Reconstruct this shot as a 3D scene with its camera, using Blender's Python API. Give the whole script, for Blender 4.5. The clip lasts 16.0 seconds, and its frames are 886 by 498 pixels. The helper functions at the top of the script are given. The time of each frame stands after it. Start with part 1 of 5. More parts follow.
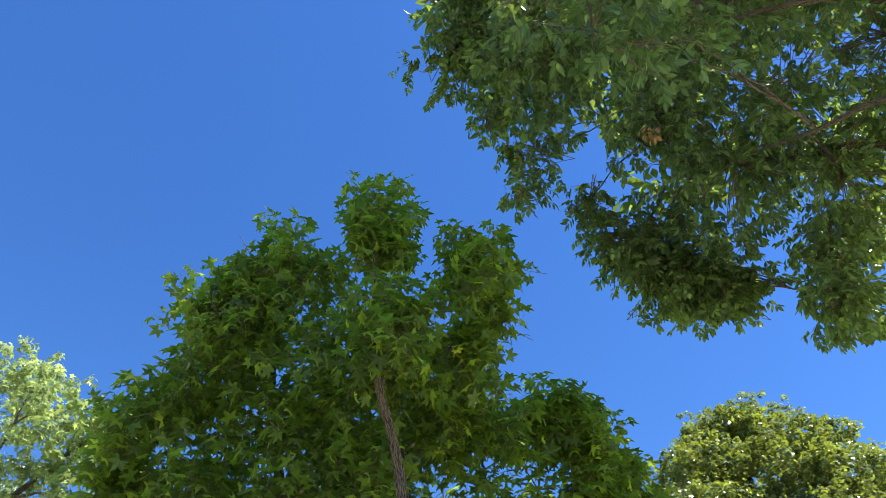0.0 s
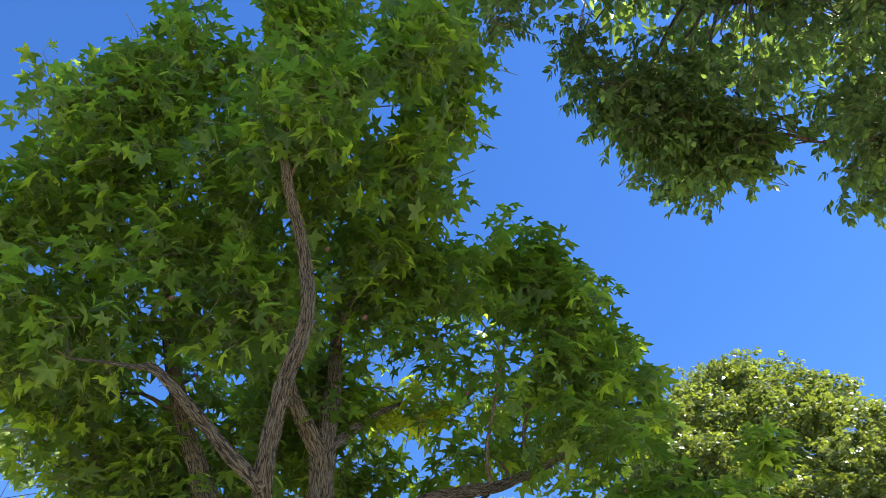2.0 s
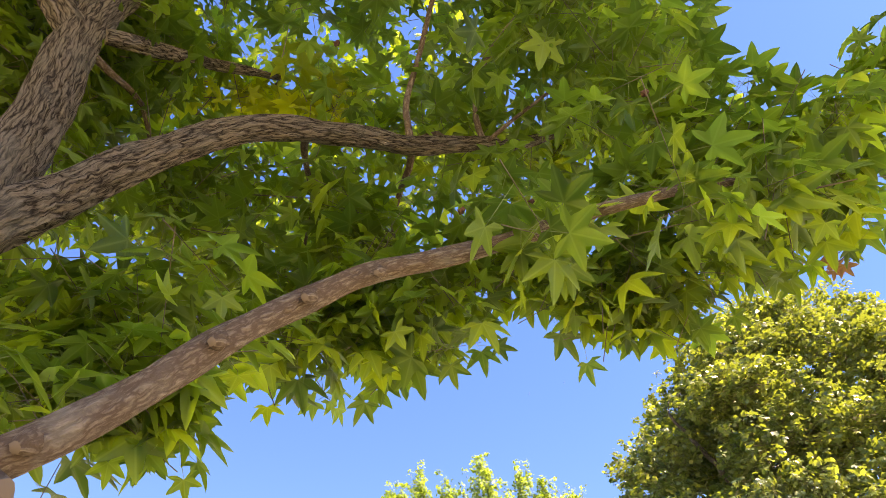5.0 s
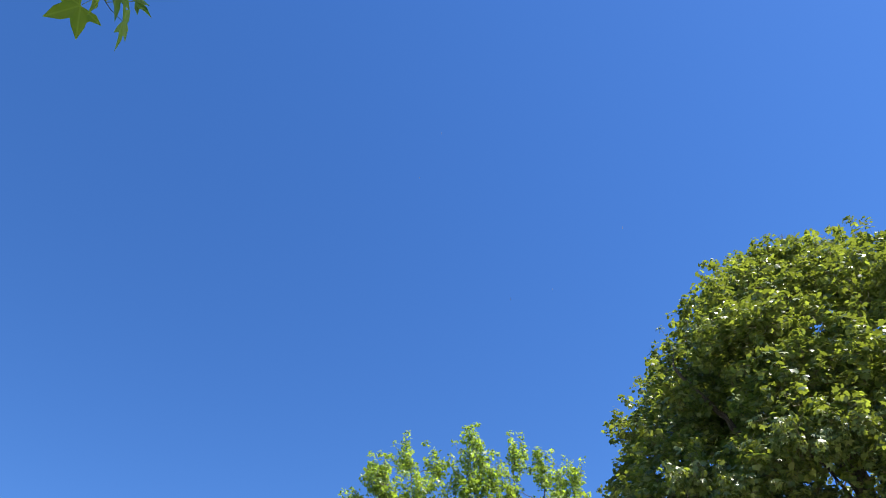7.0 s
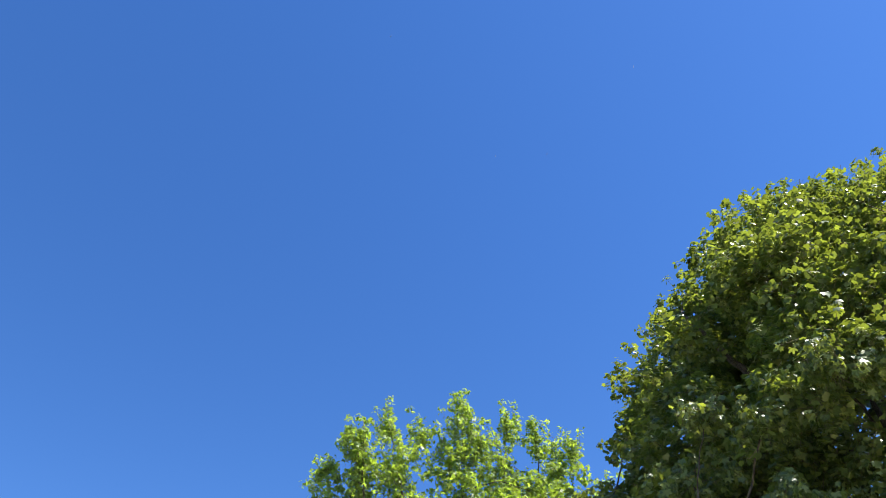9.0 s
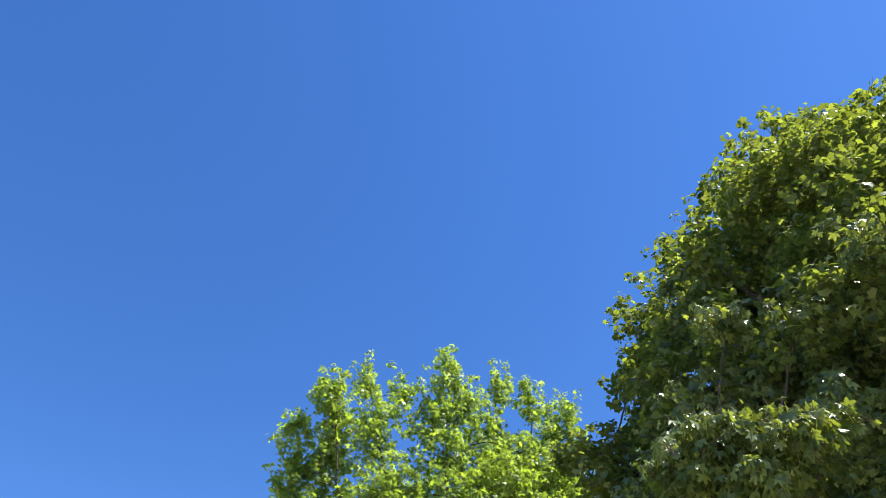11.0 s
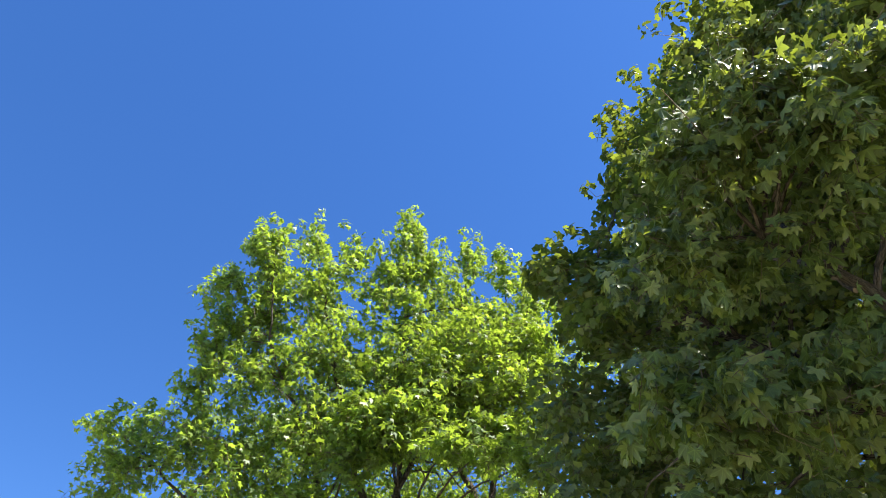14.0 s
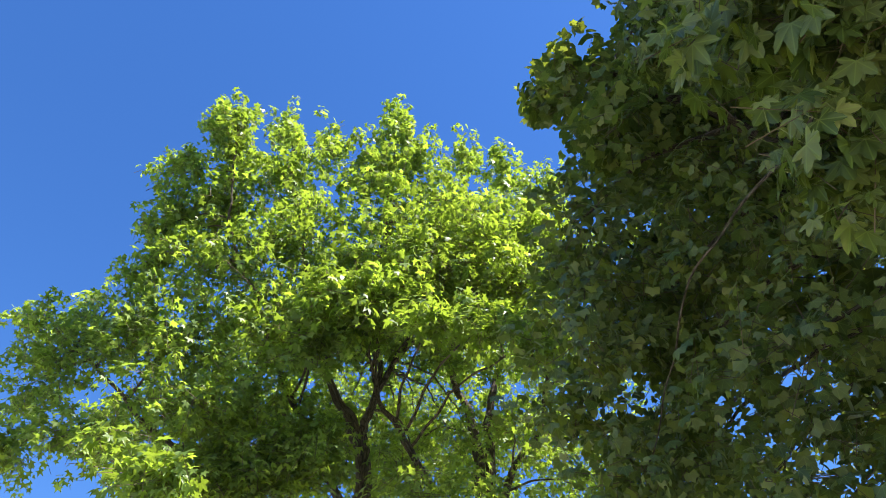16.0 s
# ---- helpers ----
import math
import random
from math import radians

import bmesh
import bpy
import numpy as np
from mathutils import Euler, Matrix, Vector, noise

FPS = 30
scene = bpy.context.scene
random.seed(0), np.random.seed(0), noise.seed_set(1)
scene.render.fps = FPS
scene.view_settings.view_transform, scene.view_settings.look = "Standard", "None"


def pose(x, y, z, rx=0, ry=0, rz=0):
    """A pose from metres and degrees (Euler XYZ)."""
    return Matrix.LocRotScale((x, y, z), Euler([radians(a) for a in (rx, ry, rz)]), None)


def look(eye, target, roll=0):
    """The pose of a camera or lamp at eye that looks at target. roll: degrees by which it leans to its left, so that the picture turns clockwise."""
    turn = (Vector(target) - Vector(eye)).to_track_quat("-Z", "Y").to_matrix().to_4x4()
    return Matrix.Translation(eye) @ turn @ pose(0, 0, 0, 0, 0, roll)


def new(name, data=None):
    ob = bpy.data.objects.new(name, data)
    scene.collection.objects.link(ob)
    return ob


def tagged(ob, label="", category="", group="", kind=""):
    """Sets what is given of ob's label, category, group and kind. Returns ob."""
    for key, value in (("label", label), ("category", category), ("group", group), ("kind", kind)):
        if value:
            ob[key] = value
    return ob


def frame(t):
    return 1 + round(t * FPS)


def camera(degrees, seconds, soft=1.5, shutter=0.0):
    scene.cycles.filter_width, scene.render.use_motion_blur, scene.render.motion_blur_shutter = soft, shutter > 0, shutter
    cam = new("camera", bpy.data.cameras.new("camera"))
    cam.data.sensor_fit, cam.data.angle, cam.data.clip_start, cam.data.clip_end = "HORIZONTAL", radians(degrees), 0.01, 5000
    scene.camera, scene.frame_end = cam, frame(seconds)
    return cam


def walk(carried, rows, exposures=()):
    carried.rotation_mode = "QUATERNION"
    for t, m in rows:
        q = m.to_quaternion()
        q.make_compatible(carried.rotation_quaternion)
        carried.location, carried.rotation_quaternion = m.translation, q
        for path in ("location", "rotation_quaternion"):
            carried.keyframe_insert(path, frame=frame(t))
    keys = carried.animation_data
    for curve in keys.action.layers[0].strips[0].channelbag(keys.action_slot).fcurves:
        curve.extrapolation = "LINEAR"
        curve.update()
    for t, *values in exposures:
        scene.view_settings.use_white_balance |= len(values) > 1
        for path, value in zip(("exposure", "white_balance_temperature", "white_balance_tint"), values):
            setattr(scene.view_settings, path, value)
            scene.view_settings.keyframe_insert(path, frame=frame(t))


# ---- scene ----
cam = camera(62.94, 16.0, soft=0.55)
# seconds, x, y, z, yaw, pitch, lean
PATH = [
    (0.0, 0.000, 0.000, 1.581, 0.00, 45.72, -0.37),
    (0.5, 0.107, 0.432, 1.596, -0.61, 45.07, -0.33),
    (1.0, 0.183, 0.874, 1.587, -0.89, 44.56, -0.20),
    (1.5, 0.283, 1.338, 1.586, -1.06, 44.44, -0.09),
    (2.0, 0.346, 1.788, 1.590, -0.71, 44.59, 0.36),
    (2.5, 0.442, 2.263, 1.586, -0.41, 44.92, 0.47),
    (3.0, 0.525, 2.738, 1.596, -0.08, 45.12, 0.42),
    (3.5, 0.583, 3.207, 1.613, 0.26, 45.29, 0.23),
    (4.0, 0.668, 3.686, 1.608, 0.22, 45.40, -0.37),
    (4.5, 0.761, 4.138, 1.613, 0.96, 45.20, -0.17),
    (5.0, 0.870, 4.593, 1.600, 1.12, 45.24, -0.21),
    (5.2, 0.920, 4.784, 1.618, 1.13, 45.42, -0.31),
    (7.3, 1.241, 6.847, 1.603, 1.13, 45.88, -0.81),
    (7.5, 1.267, 7.050, 1.587, 1.01, 45.92, -0.77),
    (8.0, 1.320, 7.574, 1.592, 0.90, 46.11, -0.62),
    (8.2, 1.338, 7.785, 1.600, 1.08, 46.21, -0.51),
    (10.3, 1.516, 9.991, 1.642, 0.71, 47.92, 0.02),
    (10.5, 1.539, 10.200, 1.618, 0.90, 48.00, 0.22),
    (11.0, 1.608, 10.718, 1.620, 0.74, 47.79, 0.24),
    (11.5, 1.688, 11.225, 1.615, 0.44, 47.33, 0.28),
    (12.0, 1.763, 11.740, 1.623, 0.12, 46.76, 0.38),
    (12.5, 1.857, 12.250, 1.613, -0.53, 46.28, 0.30),
    (13.0, 1.935, 12.770, 1.630, -0.76, 45.86, 0.35),
    (13.5, 2.036, 13.262, 1.610, -0.94, 45.58, 0.20),
    (14.0, 2.104, 13.795, 1.604, -0.42, 45.24, 0.11),
    (14.5, 2.191, 14.333, 1.559, 0.23, 44.86, 0.16),
    (15.0, 2.279, 14.859, 1.551, 0.78, 44.36, 0.42),
    (15.5, 2.324, 15.428, 1.573, 0.82, 44.10, 0.38),
    (16.0, 2.363, 15.994, 1.588, 0.19, 44.26, 0.17),
]
EXPOSURES = [(0.0, 1.43, 6400, 10), (2.0, 1.62, 6450, 10), (3.0, 1.76, 6900, 13), (3.5, 1.86, 7300, 17), (4.4, 2.14, 8900, 26), (5.0, 2.32, 9000, 27), (5.2, 2.31, 9000, 27), (7.0, 1.19, 6500, 10), (8.2, 1.22, 6500, 10), (10.5, 1.34, 6500, 10), (12.5, 1.39, 6500, 10), (14.5, 1.42, 6500, 10), (16.0, 1.48, 6500, 10)]
walk(cam, [(t, pose(x, y, z, 0, 0, yaw) @ pose(0, 0, 0, 90 + pitch, 0, 0) @ pose(0, 0, 0, 0, 0, lean))
           for t, x, y, z, yaw, pitch, lean in PATH], EXPOSURES)

# ---- daylight: high summer sun on the walker's right, clear sky ----
SUN_EL, SUN_AZ = 61.0, 111.0  # degrees up, degrees to the right of the way ahead
world = bpy.data.worlds.new("sky")
scene.world = world
world.use_nodes = True
wt = world.node_tree
sky = wt.nodes.new("ShaderNodeTexSky")
sky.sky_type = 'NISHITA'
sky.sun_disc = False
sky.sun_elevation, sky.sun_rotation = radians(SUN_EL), radians(SUN_AZ)
sky.air_density, sky.dust_density, sky.ozone_density = 1.0, 0.1, 6.0
deep = wt.nodes.new("ShaderNodeHueSaturation")  # a dry, deep blue sky
deep.inputs["Saturation"].default_value = 1.2
deep.inputs["Hue"].default_value = 0.509
wt.links.new(sky.outputs[0], deep.inputs["Color"])
wt.links.new(deep.outputs[0], wt.nodes["Background"].inputs[0])
wt.nodes["Background"].inputs[1].default_value = 0.09
sun = new("sun", bpy.data.lights.new("sun", "SUN"))
sun.data.energy, sun.data.angle, sun.data.color = 5.0, radians(0.53), (1.0, 0.95, 0.86)
toward_sun = Vector((math.sin(radians(SUN_AZ)) * math.cos(radians(SUN_EL)), math.cos(radians(SUN_AZ)) * math.cos(radians(SUN_EL)), math.sin(radians(SUN_EL))))
sun.matrix_world = look(toward_sun * 60, (0, 0, 0))


# ---- materials ----
def nodes_of(name):
    m = bpy.data.materials.new(name)
    m.use_nodes = True
    return m, m.node_tree.nodes, m.node_tree.links, m.node_tree.nodes["Principled BSDF"]


def math_node(nt, links, op, a, b):
    n = nt.new("ShaderNodeMath")
    n.operation = op
    for k, v in enumerate((a, b)):
        if isinstance(v, (int, float)):
            n.inputs[k].default_value = v
        else:
            links.new(v, n.inputs[k])
    return n.outputs[0]


def ramp(nt, links, fac, stops):
    n = nt.new("ShaderNodeValToRGB")
    while len(n.color_ramp.elements) < len(stops):
        n.color_ramp.elements.new(0.5)
    for e, (p, c) in zip(n.color_ramp.elements, stops):
        e.position, e.color = p, (*c, 1)
    links.new(fac, n.inputs[0])
    return n.outputs[0]


def leaf_material(name, stops, glow, gloss=0.42, share=0.45, ribs=56.0):
    """A thin leaf: waxy skin that lets part of the light through. stops: blade colours from leaf to leaf; glow: colour of the light let through."""
    m, nt, links, skin = nodes_of(name)
    geo, info = nt.new("ShaderNodeNewGeometry"), nt.new("ShaderNodeObjectInfo")
    pick = math_node(nt, links, 'FRACT', math_node(nt, links, 'ADD', geo.outputs["Random Per Island"], info.outputs["Random"]), 0)
    colour = ramp(nt, links, pick, stops)
    co = nt.new("ShaderNodeTexCoord")
    blot = nt.new("ShaderNodeTexNoise")
    blot.inputs["Scale"].default_value, blot.inputs["Detail"].default_value = 26.0, 3.0
    links.new(co.outputs["Object"], blot.inputs["Vector"])
    hsv = nt.new("ShaderNodeHueSaturation")
    links.new(math_node(nt, links, 'ADD', math_node(nt, links, 'MULTIPLY', blot.outputs[0], 0.7), 0.65), hsv.inputs["Value"])
    links.new(colour, hsv.inputs["Color"])
    uv, split = nt.new("ShaderNodeUVMap"), nt.new("ShaderNodeSeparateXYZ")
    links.new(uv.outputs[0], split.inputs[0])
    ang = math_node(nt, links, 'ARCTAN2', split.outputs[0], split.outputs[1])
    off = math_node(nt, links, 'ABSOLUTE', ang, 0)
    reach = nt.new("ShaderNodeVectorMath")
    reach.operation = 'LENGTH'
    links.new(uv.outputs[0], reach.inputs[0])
    if ribs:
        turned = math_node(nt, links, 'FLOORED_MODULO', math_node(nt, links, 'ADD', ang, radians(ribs * 2.5)), radians(ribs))
        off = math_node(nt, links, 'ABSOLUTE', math_node(nt, links, 'SUBTRACT', turned, radians(ribs / 2)), 0)
    rib = ramp(nt, links, math_node(nt, links, 'MULTIPLY', off, reach.outputs["Value"]), [(0.012, (0.55, 0.55, 0.55)), (0.03, (0, 0, 0))])
    veined = nt.new("ShaderNodeMixRGB")
    links.new(rib, veined.inputs[0])
    links.new(hsv.outputs[0], veined.inputs[1])
    veined.inputs[2].default_value = (0.22, 0.3, 0.08, 1)
    links.new(veined.outputs[0], skin.inputs["Base Color"])
    skin.inputs["Roughness"].default_value = gloss
    skin.inputs["Specular IOR Level"].default_value = 0.45
    bump = nt.new("ShaderNodeBump")
    bump.inputs["Strength"].default_value, bump.inputs["Distance"].default_value = 0.25, 0.004
    links.new(blot.outputs[0], bump.inputs["Height"])
    links.new(bump.outputs[0], skin.inputs["Normal"])
    thin = nt.new("ShaderNodeBsdfTranslucent")
    g = ramp(nt, links, pick, [(0.0, tuple(0.6 * v for v in glow)), (0.7, tuple(1.0 * v for v in glow)), (1.0, tuple(1.6 * v for v in glow))])
    links.new(g, thin.inputs["Color"])
    mix = nt.new("ShaderNodeMixShader")
    mix.inputs[0].default_value = share
    links.new(skin.outputs[0], mix.inputs[1])
    links.new(thin.outputs[0], mix.inputs[2])
    links.new(mix.outputs[0], nt["Material Output"].inputs[0])
    return m


def bark_material(name, ridge, furrow, across, along, depth, split=3.2, moss=(0.25, 0.24, 0.2)):
    """Bark with broken plates of two sizes, split by furrows that run along the limb."""
    m, nt, links, p = nodes_of(name)
    uv = nt.new("ShaderNodeUVMap")
    warp = nt.new("ShaderNodeTexNoise")
    warp.inputs["Scale"].default_value, warp.inputs["Detail"].default_value = 22.0, 6.0
    links.new(uv.outputs[0], warp.inputs["Vector"])
    add = nt.new("ShaderNodeMixRGB")
    add.blend_type = 'LINEAR_LIGHT'
    add.inputs[0].default_value = 0.017
    links.new(uv.outputs[0], add.inputs[1])
    links.new(warp.outputs["Color"], add.inputs[2])
    plates = []
    for f in (1.0, 2.3):
        stretch = nt.new("ShaderNodeMapping")
        stretch.inputs["Scale"].default_value = (across * f, along * f, 1)
        links.new(add.outputs[0], stretch.inputs[0])
        cells = nt.new("ShaderNodeTexVoronoi")
        cells.feature = 'DISTANCE_TO_EDGE'
        cells.inputs["Scale"].default_value = 1.0
        links.new(stretch.outputs[0], cells.inputs["Vector"])
        plates.append(math_node(nt, links, 'MINIMUM', math_node(nt, links, 'MULTIPLY', cells.outputs["Distance"], split), 0.7))
    grain = nt.new("ShaderNodeTexNoise")
    grain.inputs["Scale"].default_value, grain.inputs["Detail"].default_value = 1.6, 9.0
    grain.inputs["Roughness"].default_value = 0.7
    links.new(stretch.outputs[0], grain.inputs["Vector"])
    height = math_node(nt, links, 'ADD', math_node(nt, links, 'ADD', math_node(nt, links, 'MULTIPLY', plates[0], 0.62), math_node(nt, links, 'MULTIPLY', plates[1], 0.38)),
                       math_node(nt, links, 'MULTIPLY', grain.outputs[0], 0.75))
    colour = ramp(nt, links, height, [(0.5, furrow), (0.76, tuple((a + b) / 2 for a, b in zip(ridge, furrow))), (1.0, ridge)])
    patch = nt.new("ShaderNodeTexNoise")
    patch.inputs["Scale"].default_value, patch.inputs["Detail"].default_value = 6.0, 6.0
    links.new(uv.outputs[0], patch.inputs["Vector"])
    worn = nt.new("ShaderNodeMixRGB")
    links.new(ramp(nt, links, patch.outputs[0], [(0.54, (0, 0, 0)), (0.7, (0.5, 0.5, 0.5))]), worn.inputs[0])
    links.new(colour, worn.inputs[1])
    worn.inputs[2].default_value = (*moss, 1)
    links.new(worn.outputs[0], p.inputs["Base Color"])
    p.inputs["Roughness"].default_value = 0.92
    p.inputs["Specular IOR Level"].default_value = 0.25
    bump = nt.new("ShaderNodeBump")
    bump.inputs["Strength"].default_value, bump.inputs["Distance"].default_value = 1.0, depth
    links.new(height, bump.inputs["Height"])
    links.new(bump.outputs[0], p.inputs["Normal"])
    return m


def plain_material(name, a, b, rough, scale):
    m, nt, links, p = nodes_of(name)
    co, n = nt.new("ShaderNodeTexCoord"), nt.new("ShaderNodeTexNoise")
    n.inputs["Scale"].default_value, n.inputs["Detail"].default_value = scale, 6.0
    links.new(co.outputs["Object"], n.inputs["Vector"])
    links.new(ramp(nt, links, n.outputs[0], [(0.3, a), (0.7, b)]), p.inputs["Base Color"])
    p.inputs["Roughness"].default_value = rough
    return m


GUM_LEAF = leaf_material("sweetgum_leaf", [(0.0, (0.016, 0.06, 0.02)), (0.5, (0.034, 0.088, 0.022)), (0.85, (0.065, 0.12, 0.026)), (1.0, (0.12, 0.165, 0.03))], (0.44, 0.58, 0.036), 0.38, 0.545)
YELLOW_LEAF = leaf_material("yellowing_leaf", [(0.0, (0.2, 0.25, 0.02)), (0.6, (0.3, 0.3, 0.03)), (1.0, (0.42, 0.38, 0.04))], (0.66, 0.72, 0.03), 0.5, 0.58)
DRY_LEAF = leaf_material("dry_leaf", [(0.0, (0.24, 0.11, 0.05)), (1.0, (0.36, 0.18, 0.09))], (0.5, 0.25, 0.1), 0.7, 0.3)
# lighter, yellower copy of the sweetgum leaf with the sun put into it
SUNLIT_GUM_LEAF = leaf_material("sunlit_sweetgum_leaf", [(0.0, (0.06, 0.125, 0.032)), (0.5, (0.105, 0.175, 0.046)), (1.0, (0.2, 0.26, 0.09))], (0.42, 0.575, 0.045), 0.44, 0.46)
# paler copy of the sweetgum leaf: sun and glossy highlights are in its colour
SUN_PALED_LEAF = leaf_material("sun_paled_sweetgum_leaf", [(0.0, (0.1, 0.17, 0.06)), (0.5, (0.17, 0.24, 0.09)), (1.0, (0.28, 0.33, 0.15))], (0.5, 0.62, 0.16), 0.32, 0.4)
MAPLE_LEAF = leaf_material("maple_leaf", [(0.0, (0.04, 0.075, 0.028)), (0.55, (0.076, 0.114, 0.043)), (1.0, (0.18, 0.195, 0.08))], (0.38, 0.46, 0.04), 0.36, 0.28, 50.0)
ASH_LEAF = leaf_material("ash_leaf", [(0.0, (0.036, 0.078, 0.034)), (0.6, (0.058, 0.11, 0.045)), (1.0, (0.12, 0.175, 0.08))], (0.26, 0.37, 0.05), 0.42, 0.42, 0)
GUM_BARK = bark_material("sweetgum_bark", (0.37, 0.283, 0.216), (0.042, 0.027, 0.02), 62, 9, 0.034, 3.7, (0.3, 0.27, 0.235))
SMOOTH_BARK = bark_material("smooth_brown_bark", (0.35, 0.262, 0.2), (0.13, 0.083, 0.06), 52, 22, 0.007, 1.6, (0.3, 0.265, 0.23))
DARK_BARK = bark_material("dark_furrowed_bark", (0.2, 0.15, 0.12), (0.05, 0.04, 0.03), 30, 8, 0.02)
TWIG = plain_material("green_twig", (0.16, 0.2, 0.06), (0.26, 0.28, 0.1), 0.6, 8.0)
BROWN_TWIG = plain_material("brown_twig", (0.1, 0.07, 0.05), (0.18, 0.13, 0.09), 0.8, 8.0)
SEED = plain_material("seed_ball_brown", (0.08, 0.03, 0.02), (0.16, 0.06, 0.04), 0.8, 60.0)


def lawn_material(name):
    """Unseen mown grass, paler than real to bounce light up: broad patches, fine blades and a rough nap."""
    m, nt, links, p = nodes_of(name)
    co = nt.new("ShaderNodeTexCoord")
    broad, fine = nt.new("ShaderNodeTexNoise"), nt.new("ShaderNodeTexNoise")
    for n, scale in ((broad, 0.35), (fine, 45.0)):
        n.inputs["Scale"].default_value, n.inputs["Detail"].default_value = scale, 8.0
        links.new(co.outputs["Object"], n.inputs["Vector"])
    a = ramp(nt, links, broad.outputs[0], [(0.35, (0.315, 0.318, 0.172)), (0.65, (0.47, 0.425, 0.27))])
    b = ramp(nt, links, fine.outputs[0], [(0.35, (0.75, 0.78, 0.7)), (0.65, (1.0, 1.0, 1.0))])
    mix = nt.new("ShaderNodeMixRGB")
    mix.blend_type = 'MULTIPLY'
    mix.inputs[0].default_value = 1.0
    links.new(a, mix.inputs[1])
    links.new(b, mix.inputs[2])
    links.new(mix.outputs[0], p.inputs["Base Color"])
    p.inputs["Roughness"].default_value = 0.95
    bump = nt.new("ShaderNodeBump")
    bump.inputs["Strength"].default_value, bump.inputs["Distance"].default_value = 1.0, 0.03
    links.new(fine.outputs[0], bump.inputs["Height"])
    links.new(bump.outputs[0], p.inputs["Normal"])
    return m


GRASS = lawn_material("pale_bounce_grass")


# ---- mesh building ----
def unit(v):
    return v / np.maximum(np.linalg.norm(v, axis=-1, keepdims=True), 1e-9)


class Sheaf:
    """Gathers vertices, faces of three or four corners and texture places into one mesh."""

    def __init__(self):
        self.co, self.uv, self.idx, self.sizes, self.count = [], [], [], [], 0

    def put(self, co, faces, uv=None):
        co, faces = np.asarray(co, float).reshape(-1, 3), np.asarray(faces, int)
        self.co.append(co)
        self.uv.append(np.zeros((len(co), 2)) if uv is None else np.asarray(uv, float).reshape(-1, 2))
        self.idx.append((faces + self.count).ravel())
        self.sizes.append(np.full(len(faces), faces.shape[1]))
        self.count += len(co)
        return self

    def mesh(self, name, material, smooth=True):
        co, idx, sizes, uv = (np.concatenate(v) for v in (self.co, self.idx, self.sizes, self.uv))
        me = bpy.data.meshes.new(name)
        me.vertices.add(len(co))
        me.vertices.foreach_set("co", co.astype(np.float32).ravel())
        me.loops.add(len(idx))
        me.loops.foreach_set("vertex_index", idx.astype(np.int32))
        me.polygons.add(len(sizes))
        me.polygons.foreach_set("loop_start", np.r_[0, np.cumsum(sizes)[:-1]].astype(np.int32))
        layer = me.uv_layers.new(name="UVMap")
        me.update(calc_edges=True)
        layer.data.foreach_set("uv", uv[idx].astype(np.float32).ravel())
        me.polygons.foreach_set("use_smooth", np.full(len(sizes), smooth))
        me.materials.append(material)
        return me


def part(name, sheaf, material, parent, label="", kind="", smooth=True):
    ob = new(name, sheaf.mesh(name, material, smooth))
    ob.parent = parent
    ob.matrix_parent_inverse = parent.matrix_world.inverted()
    return tagged(ob, label=label, kind=kind)


def thing(name, place, label, category, group=""):
    ob = new(name)
    ob.matrix_world = Matrix.Translation(place)
    ob.empty_display_size = 0.3
    bpy.context.view_layer.update()
    return tagged(ob, label=label, category=category, group=group)


def spline(points, step):
    """Places every step metres or so along a smooth curve through the points, with their share of the way."""
    p = np.array(points, float)
    q = np.vstack([2 * p[0] - p[1], p, 2 * p[-1] - p[-2]])
    out = []
    for i in range(1, len(q) - 2):
        a, b, c, d = q[i - 1:i + 3]
        n = max(2, int(np.linalg.norm(c[:3] - b[:3]) / step))
        u = np.linspace(0, 1, n, endpoint=False)[:, None]
        out.append(0.5 * (2 * b + (c - a) * u + (2 * a - 5 * b + 4 * c - d) * u**2 + (3 * b - a - 3 * c + d) * u**3))
    return np.vstack([*out, p[-1:]])


